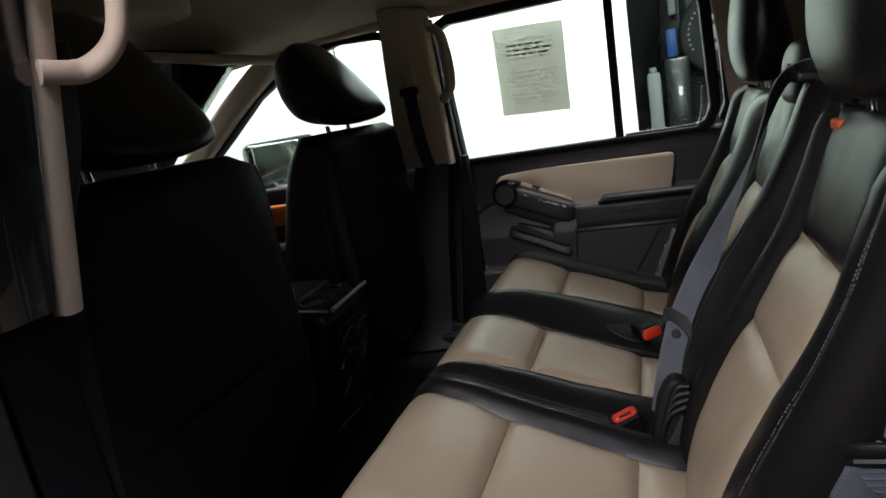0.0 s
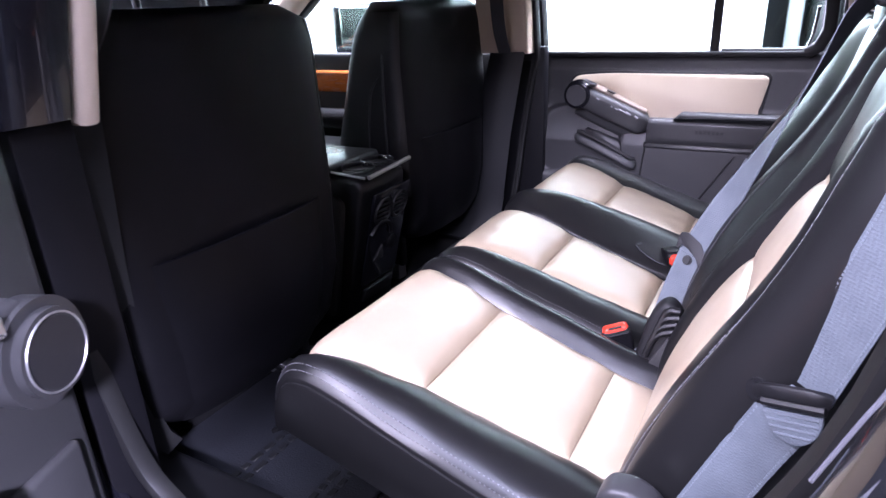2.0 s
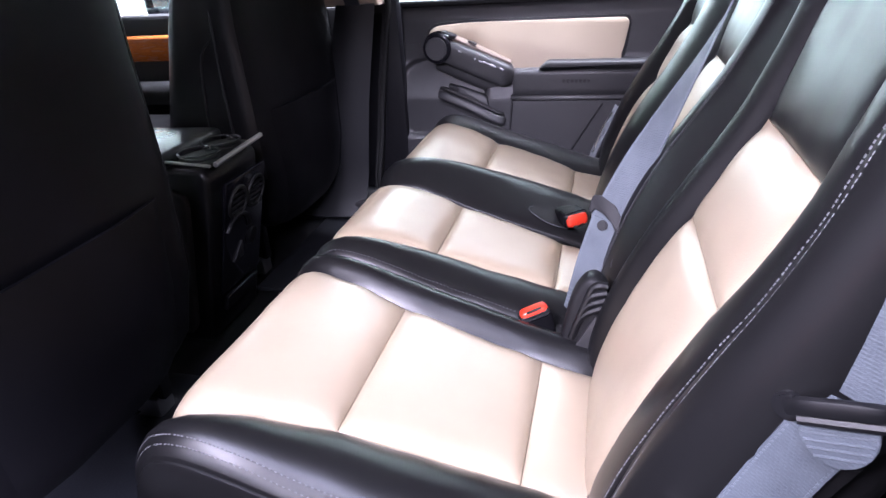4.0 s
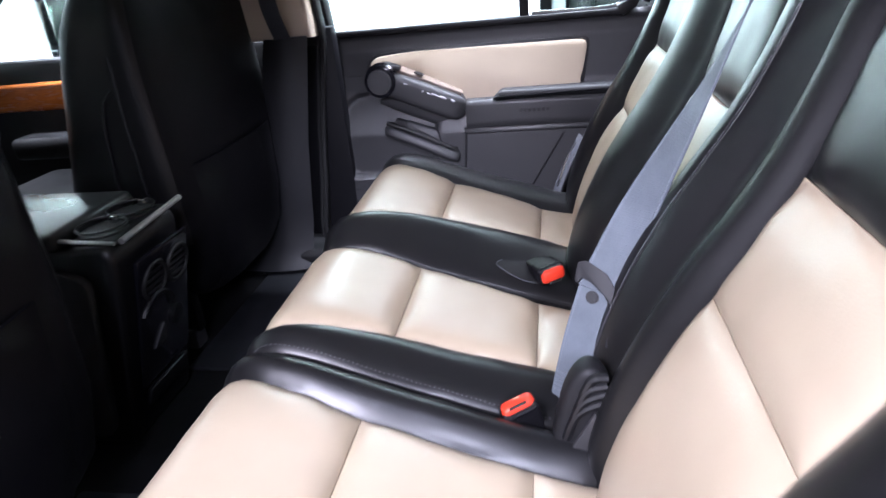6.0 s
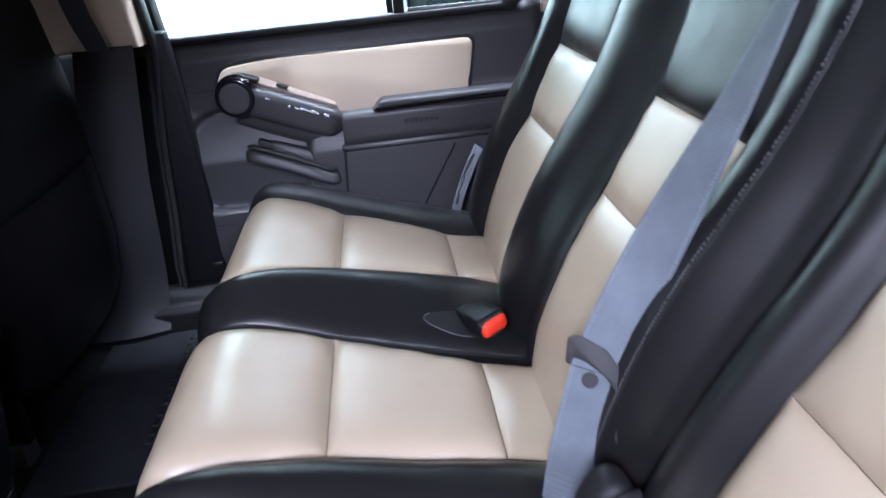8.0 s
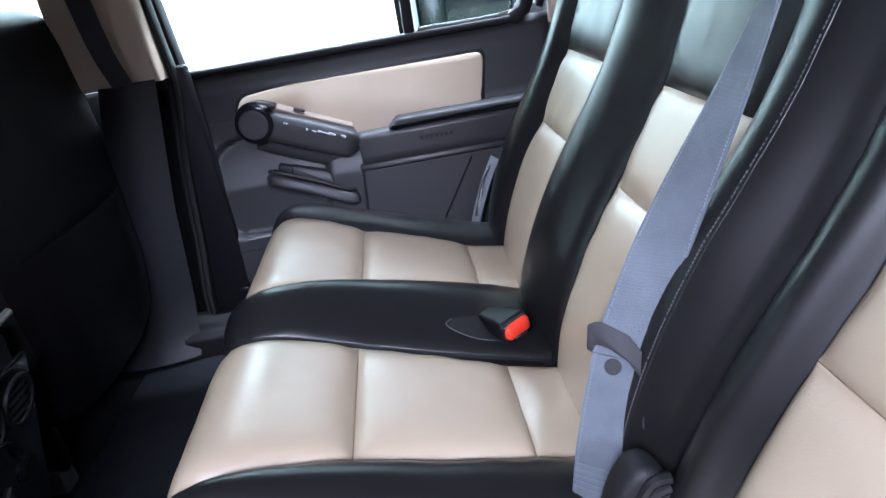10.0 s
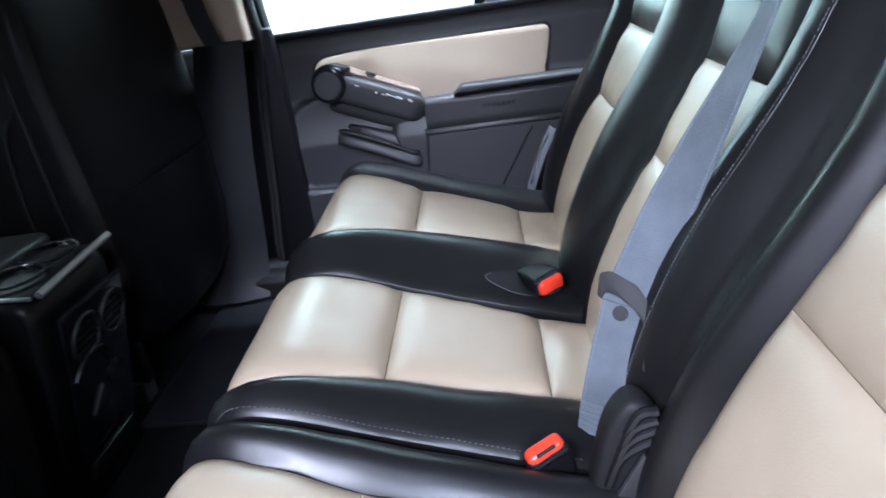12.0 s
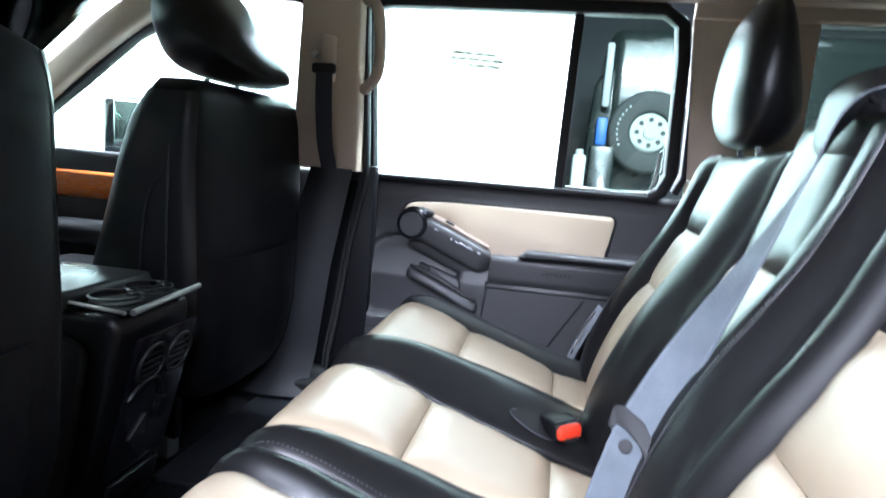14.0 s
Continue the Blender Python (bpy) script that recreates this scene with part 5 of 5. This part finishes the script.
def buckle(label, at, turn, group, slot=True, size=1.0, flat=1.0):
    """A belt buckle: black case with rounded end, red button, webbing or rigid stalk."""
    b = thing("belt_buckle", at, label, "buckle", group)
    ax = Vector(turn[0]).normalized()
    az = ax.cross(Vector(turn[1])).normalized()
    M = Matrix.Translation(at) @ Matrix((ax, az.cross(ax), az)).transposed().to_4x4() @ Matrix.Diagonal((1, size, size * flat, 1))
    def put(bm):
        bmesh.ops.transform(bm, matrix=M, verts=bm.verts)
        return bm
    sleeve = prism(rounded([(-0.004, -0.0222), (-0.004, 0.0222), (-0.034, 0.0205), (-0.075, 0.011), (-0.075, -0.011), (-0.034, -0.0205)], 0.006), "z", -0.0135, 0.0135, 0.006, 3)
    for v in sleeve.verts:
        k = min(1.0, max(0.0, -(v.co.x + 0.03) / 0.045))
        v.co.z = v.co.z * (1 - 0.55 * k) - 0.006 * k
    part("case", put(sleeve), SEATBLACK, b)
    part("rim", put(rbox(-0.010, 0.000, -0.0203, 0.0203, -0.0118, 0.0118, 0.007, 3)), PLASTIC, b)
    part("button", put(rbox(-0.012, 0.005, -0.0195, 0.0195, -0.0110, 0.0110, 0.007, 3)), RED, b, "red release button")
    if slot:
        part("slot", put(rbox(0.0030, 0.0058, -0.010, 0.010, -0.0114, -0.0072, 0.0008, 1)), RUBBER, b)
    part("stalk", put(rbox(-0.13, -0.066, -0.011, 0.011, -0.012, -0.004, 0.003)), BLACKDULL, b)
    return b


buckle("black belt buckle with a red button lying on the bolster", (0.208, 0.116, 0.370), ((0.50, -0.86, 0.02), (0.86, 0.50, 0.12)), "belt buckles", True, 1.06)
buckle("black belt buckle with a red button between the cushions", (0.164, -0.200, 0.368), ((-0.25, -0.16, 0.94), (0.90, 0.36, 0.16)), "belt buckles", True, 1.05, 0.80)

EDGEWEB = mat("pale_webbing_edge", (0.125, 0.146, 0.168), 0.7, scale=900, tint=0.2)
mb = thing("seat_belt", (0.22, -0.17, 0.36), "blue-grey middle seat belt hanging in front of the backrest", "seat belt", "rear seat belts")
N0 = V(-0.30, -0.85, 0.42)
upper = [V(0.475, -0.126, 0.842), V(0.440, -0.128, 0.846), V(0.414, -0.129, 0.826), V(0.390, -0.130, 0.770), V(0.359, -0.131, 0.700), V(0.318, -0.132, 0.615), V(0.290, -0.134, 0.555), V(0.256, -0.138, 0.478)]
lower = [V(0.258, -0.140, 0.482), V(0.243, -0.146, 0.430), V(0.230, -0.154, 0.380), V(0.222, -0.162, 0.342)]
N2 = V(-0.45, -0.80, 0.30)
TURN = [V(-0.3, 0.2, 0.93), V(-0.6, 0.4, 0.70), V(-0.79, 0.46, 0.40), V(-0.86, 0.27, 0.43), V(-0.88, 0.0, 0.47), V(-0.74, -0.45, 0.50), V(-0.50, -0.74, 0.46), N0]
part("webbing", strap(upper, TURN), WEB, mb, "blue-grey woven webbing")
part("webbing", strap(lower, [N0, N0, N2, N2], 0.045), WEB, mb, "blue-grey woven webbing folded double")
selvedge(upper, TURN, mb)
selvedge(lower, [N0, N0, N2, N2], mb, 0.045)
# stitched end, latch plate and button on the webbing
se = bmesh.new()
for k in range(5):
    p = lower[2].lerp(lower[3], 0.12 + 0.15 * k) + N2.normalized() * 0.0022
    s = N2.cross(V(0.25, 0.2, 1)).normalized()
    sweep([p - s * 0.021, p + s * 0.021], ring(0.0008, 0.0008, 5), se)
tagged(part("end_stitching", se, EDGEWEB, mb, "rows of grey stitches"), kind="stuff")
e1 = -N0.cross(V(0.5, 0.1, 0.8)).normalized()
e2 = e1.cross(N0).normalized()
e2 = e2 if e2.z > 0 else -e2
shape = rounded([(-0.0349, 0.0209), (-0.0271, 0.0279), (0.0007, 0.0283), (0.024, 0.0161), (0.0383, 0.0004), (0.046, -0.0205), (0.0505, -0.0409), (0.0443, -0.0395), (0.037, -0.0178), (0.0261, -0.0018), (0.0107, 0.0071), (-0.0088, 0.0099), (-0.0214, 0.0083), (-0.021, 0.0), (-0.0261, 0.0005)], 0.003, 3)
lp = prism(shape, "z", -0.0012, 0.0012, 0.0006)
bmesh.ops.transform(lp, matrix=Matrix.Translation(V(0.254, -0.139, 0.478) + N0.normalized() * 0.006) @ Matrix((e1, e2, N0.normalized())).transposed().to_4x4(), verts=lp.verts)
part("latch_plate", lp, BLACKDULL, mb, "curved black latch plate")
part("stop_button", disc(V(0.253, -0.139, 0.474) + N0.normalized() * 0.003, tuple(N0), 0.0075, 0.006, 0.002, 20), BLACKDULL, mb, "round grey stop button")
guide = part("belt_guide", rbox(0.428, 0.500, -0.172, -0.092, 0.826, 0.842, 0.006, 3, rot=(0, 6, 0)), PLASTIC, mid_seat, "black plastic belt guide on top of the backrest")
part("guide_lip", tube(smooth([V(0.432, -0.160, 0.838), V(0.428, -0.130, 0.852), V(0.432, -0.098, 0.840)], 6), 0.004, 8), PLASTIC, guide)
hc = thing("hinge_cover", (0.25, -0.20, 0.34), "black ribbed plastic hinge cover between the seats", "cover")
part("cover", prism(smooth_closed([(0.208, 0.330), (0.212, 0.385), (0.224, 0.424), (0.242, 0.442), (0.262, 0.428), (0.280, 0.37), (0.268, 0.320)]), "y", -0.236, -0.202, 0.009, 3), BLACKDULL, hc)
for k in range(4):
    part("rib", tube(smooth([V(0.219 + 0.006 * k, -0.2365, 0.352 + 0.020 * k), V(0.232 + 0.005 * k, -0.2385, 0.388 + 0.015 * k), V(0.262, -0.2365, 0.404 + 0.010 * k)], 5), 0.0050, 8, up=(0, 1, 0)), PLASTIC, hc)
part("screw", disc(V(0.262, -0.2385, 0.348), (0, -1, 0.2), 0.0065, 0.005), PLASTIC, hc)
part("bracket", prism(rounded([(0.212, 0.318), (0.250, 0.392), (0.262, 0.36), (0.252, 0.305)], 0.004), "y", -0.2425, -0.2375, 0.001), DOORGREY, hc, "grey metal bracket")

nb = thing("seat_belt", (0.30, -0.65, 0.3), "blue-grey outer seat belt and latch plate at the open door", "seat belt", "rear seat belts")
nn, nl = V(-0.55, -0.83, 0.12), V(-0.18, -0.96, 0.16)
upper = [V(0.560, -0.590, 1.140), V(0.510, -0.604, 0.960), V(0.463, -0.610, 0.800), V(0.437, -0.608, 0.700), V(0.402, -0.606, 0.574)]
lower = [V(0.400, -0.607, 0.570), V(0.389, -0.607, 0.540), V(0.372, -0.606, 0.500), V(0.329, -0.613, 0.400), V(0.310, -0.618, 0.360)]
for path, turns in ((upper, [nn] * 5), (lower, [nn, nl, nl, nl, nl])):
    part("webbing", strap(path, turns, 0.043), WEB, nb, "blue-grey woven webbing")
    selvedge(path, turns, nb, 0.043)
sd = V(0.052, -0.022, 0.016).normalized()
c = V(0.396, -0.608, 0.567) + nn.normalized() * 0.004
part("latch_plate", sweep(smooth([c - sd * 0.027, c - sd * 0.015 + V(0, -0.004, 0.004), c + sd * 0.015 + V(0, -0.004, 0.004), c + sd * 0.027], 5), rounded([(-0.006, -0.004), (0.006, -0.004), (0.006, 0.004), (-0.006, 0.004)], 0.0035, 2), up=tuple(nn)), PLASTIC, nb, "black latch plate")
along = nn.normalized().cross(sd).normalized()
along = along if along.z > 0 else -along
half = [(0.022 * math.cos(a), 0.026 * math.sin(a)) for a in np.linspace(math.pi, 2 * math.pi, 14)]
fold = prism(half, "z", -0.001, 0.0028, 0.0012)
frame_m = Matrix((sd, along, nn.normalized())).transposed().to_4x4()
if frame_m.to_3x3().determinant() < 0:
    frame_m = Matrix((-sd, along, nn.normalized())).transposed().to_4x4()
at_fold = c - along * 0.012 - nn.normalized() * 0.001
bmesh.ops.transform(fold, matrix=Matrix.Translation(at_fold) @ frame_m, verts=fold.verts)
part("sewn_fold", fold, WEB, nb, "half-round sewn fold")
for k in range(4):
    w = 0.020 * math.sqrt(1 - (k * 0.2 + 0.12) ** 2)
    q = at_fold - along * (0.003 + 0.0052 * k) + nn.normalized() * 0.003
    part("fold_rib", tube([q - sd * w, q + sd * w], 0.0011, 5, up=tuple(nn)), WEB, nb)
lobe = c - sd * 0.026
part("plate_lobe", disc(lobe, tuple(nn), 0.010, 0.007, 0.002, 20), PLASTIC, nb, "rounded end of the latch plate")
part("plate_bar", tube([c - sd * 0.020 - along * 0.006 + nn.normalized() * 0.004, c + sd * 0.026 - along * 0.006 + nn.normalized() * 0.004], 0.004, 8, up=tuple(nn)), PLASTIC, nb, "smooth black bar")
fb = thing("seat_belt", (0.24, 0.62, 0.36), "grey outer seat belt end beside the closed door", "seat belt", "rear seat belts")
part("webbing", strap([V(0.276, 0.622, 0.455), V(0.252, 0.620, 0.41), V(0.230, 0.616, 0.36), V(0.216, 0.614, 0.32)], [V(-0.7, -0.5, 0.4)] * 4, 0.026), DARKWEB, fb)
part("steel_edge", tube(smooth([V(0.262, 0.608, 0.445), V(0.240, 0.606, 0.405), V(0.220, 0.604, 0.345)], 5), 0.003, 6, up=(0, 1, 0)), CHROME, fb)

# dark patch laid on the bolster as the shade of the far buckle's hollow
face_at = FACES[far_seat.name, "cushion"]


def on_bolster(x, y, up=0.0):
    p, n, h = face_at(s_of_x(x), y)
    return p + n * up


hollow = [(0.156 + 0.046 * math.cos(a), 0.150 + (0.020 + 0.006 * math.cos(a)) * math.sin(a)) for a in np.linspace(0, 2 * math.pi, 33)]
hb = bmesh.new()
inner = [hb.verts.new(on_bolster(x, y, 0.0006)) for x, y in hollow[:-1]]
outer = [hb.verts.new(on_bolster(0.156 + (x - 0.156) * 1.06, 0.150 + (y - 0.150) * 1.1, -0.004)) for x, y in hollow[:-1]]
mids = [hb.verts.new(on_bolster(0.156 + (x - 0.156) * 0.5, 0.150 + (y - 0.150) * 0.5, 0.0007)) for x, y in hollow[:-1]]
for i in range(32):
    k = (i + 1) % 32
    hb.faces.new((outer[i], outer[k], inner[k], inner[i]))
    hb.faces.new((inner[i], inner[k], mids[k], mids[i]))
hb.faces.new(mids)
part("buckle_hollow", hb, RUBBER, far_seat, "dark patch painted as the shade of the hollow under the buckle")
# lighter tube drawn in for the bright line along the hollow's edge
part("hollow_rim", tube([on_bolster(x, y, 0.001) for x, y in hollow[13:27]], 0.0009, 6), DARKWEB, far_seat)


# ---- stitched seams on the leather ----
def run(seat, which, s0, s1, y):
    f = FACES[seat.name, which]
    got = [f(s, y) for s in np.linspace(s0, s1, 70)]
    stitches([p for p, n, h in got], got[20][1], seat, thread=PALETHREAD if seat is near_seat else THREAD)


run(mid_seat, "cushion", 0.05, S_TIP + 0.03, -0.1835)
run(near_seat, "cushion", 0.02, S_TIP + 0.03, -0.586)
run(near_seat, "cushion", 0.02, S_TIP + 0.03, -0.593)
run(near_seat, "back", 0.03, 0.49, -0.5555)
edge_row = [back_at(q, -0.5665) + BACKN * (crest(q) - 0.0008) for q in np.linspace(0.03, 0.49, 70)]
stitches(edge_row, BACKN, near_seat, thread=PALETHREAD)
run(mid_seat, "back", 0.06, 0.55, -0.1575)
f = FACES[mid_seat.name, "back"]
part("seam_fold", tube([f(q, -0.1605)[0] for q in np.linspace(0.04, 0.555, 60)], 0.0005, 6), BLACK, mid_seat, "raised fold of leather along the seam")

# ---- floor mats ----
for sg in (-1, 1):
    mt = thing("floor_mat", (-0.30, sg * 0.36, FLOOR), "dark grey ribbed rubber floor mat behind the front seat", "floor mat", "floor mats")
    part("mat", rbox(-0.52, -0.12, sg * 0.58, sg * 0.16, FLOOR, FLOOR + 0.010, 0.006), MATT, mt)
    random.seed(31)
    for x in (-0.352, -0.330, -0.205, -0.183):
        y = 0.24
        while y < 0.55:
            k = 0.014 + 0.014 * random.random()
            part("raised_mark", rbox(x - 0.006, x + 0.006, sg * y, sg * (y + k), FLOOR + 0.009, FLOOR + 0.0125, 0.0015, 1), RUBBER, mt)
            y += k + 0.006

# ---- under the driver seat: rail end, lever, red block and round cap ----
sr = thing("seat_lever", (-0.55, -0.235, FLOOR), "bent bare steel seat lever over a dull red block", "seat lever")
part("rod", tube(smooth([V(-0.60, -0.20, 0.262), V(-0.575, -0.205, 0.268), V(-0.570, -0.20, 0.250), V(-0.540, -0.205, 0.256)], 5), 0.004, 6), STEEL, sr)
part("block", rbox(-0.60, -0.55, -0.235, -0.195, FLOOR, 0.215, 0.008, 2), RUSTRED, sr, "dull red plastic block")
part("plug", disc(V(-0.505, -0.255, FLOOR + 0.022), (0.5, -0.4, 1), 0.026, 0.03, 0.006, 24), PLASTIC, sr, "round black plug")
part("plug_rim", sweep([V(-0.505 + 0.027 * math.cos(a), -0.255 + 0.027 * math.sin(a), FLOOR + 0.034 - 0.010 * math.cos(a)) for a in np.linspace(-2.6, 0.6, 18)], ring(0.0022, 0.0022, 6)), STEEL, sr, "bright rim")

# ---- vehicles and clutter in the hall ----
jeep = thing("parked_offroader", (1.2, 4.7, GROUND), "dark off-road vehicle parked behind the partition wall", "car")
part("body", rbox(0.45, 3.6, 4.62, 6.2, 0.28, 1.9, 0.12, 4), DARKPAINT, jeep)
for gx in (0.9, 2.9):
    part("wheel", disc(V(gx, 4.85, GROUND + 0.38), (0, -1, 0), 0.38, 0.26, 0.04, 32), TYRE, jeep, "black road wheel")
wy = 4.42
wc = V(0.80, wy, 1.06)
tyre = part("spare_tyre", sweep([wc + V(0.235 * math.cos(a), 0, 0.235 * math.sin(a)) for a in np.linspace(0, 2 * math.pi, 41)], rounded([(-0.085, -0.08), (0.085, -0.08), (0.085, 0.08), (-0.085, 0.08)], 0.03, 3), up=(0, 1, 0), caps=False), TYRE, jeep, "black tyre with raised pale lettering bars")
rim = part("rim", disc(wc, (0, -1, 0), 0.158, 0.13, 0.02, 36), ALLOY, jeep, "silver alloy rim")
part("hub", disc(wc + V(0, -0.08, 0), (0, -1, 0), 0.05, 0.04, 0.01), ALLOY, rim)
for k in range(8):
    a = 2 * math.pi * k / 8
    part("rim_hole", disc(wc + V(0.098 * math.cos(a), -0.064, 0.098 * math.sin(a)), (0, -1, 0), 0.019, 0.01, 0.003, 14), TYRE, rim)
for k in range(9):
    a = 2.3 + 0.16 * k
    part("lettering_bar", rbox(-0.008, 0.008, -0.004, 0.004, -0.008, 0.008, 0.002, 1), WHITEPLASTIC, tyre)
    bar_ob = scene.collection.objects[-1]
    bar_ob.matrix_parent_inverse = Matrix.Identity(4)
    bar_ob.matrix_basis = Matrix.Translation(wc + V(0.250 * math.cos(a), -0.080, 0.250 * math.sin(a))) @ Matrix.Rotation(-a, 4, "Y")
part("fender", prism(rounded([(0.30, 0.45), (0.36, 1.5), (0.8, 1.75), (1.6, 1.75), (1.6, 0.45)], 0.12, 4), "y", 4.64, 4.72, 0.03), DARKPAINT, jeep)
part("light_bar", rbox(0.42, 0.48, 4.50, 4.58, 1.25, 1.75, 0.015), WHITEPLASTIC, jeep)
crate = thing("storage_bin", (0.40, 4.0, GROUND), "blue plastic bin beside white canisters", "bin")
part("bin", rbox(0.37, 0.45, 3.9, 4.1, 0.92, 1.12, 0.02), BLUE, crate)
part("stand", rbox(0.34, 0.52, 3.9, 4.1, GROUND, 0.918, 0.02), DARKPAINT, crate, "dark stand")
can = thing("canister", (0.24, 3.6, GROUND), "tall white plastic canister on the hall floor", "canister")
part("body", rbox(0.22, 0.31, 3.5, 3.62, GROUND, 0.84, 0.02), WHITEPLASTIC, can)
part("cap", disc(V(0.265, 3.56, 0.855), (0, 0, 1), 0.025, 0.04), WHITEPLASTIC, can)


# ---- the car's own wheels ----
for wx in (-1.75, 1.25):
    for sg in (-1, 1):
        wh = thing("road_wheel", (wx, sg * 0.70, GROUND), "black tyre on an alloy rim under the car", "wheel", "road wheels of the car")
        hub = V(wx, sg * 0.70, GROUND + 0.365)
        part("tyre", sweep([hub + V(0.285 * math.cos(a), 0, 0.285 * math.sin(a)) for a in np.linspace(0, 2 * math.pi, 37)], rounded([(-0.10, -0.08), (0.10, -0.08), (0.10, 0.08), (-0.10, 0.08)], 0.03, 3), up=(0, 1, 0), caps=False), TYRE, wh)
        rm = part("rim", disc(hub, (0, sg, 0), 0.20, 0.15, 0.015, 32), ALLOY, wh)
        for k in range(5):
            a = 2 * math.pi * k / 5
            part("rim_hole", disc(hub + V(0.12 * math.cos(a), sg * 0.073, 0.12 * math.sin(a)), (0, sg, 0), 0.035, 0.01, 0.003, 14), TYRE, rm)
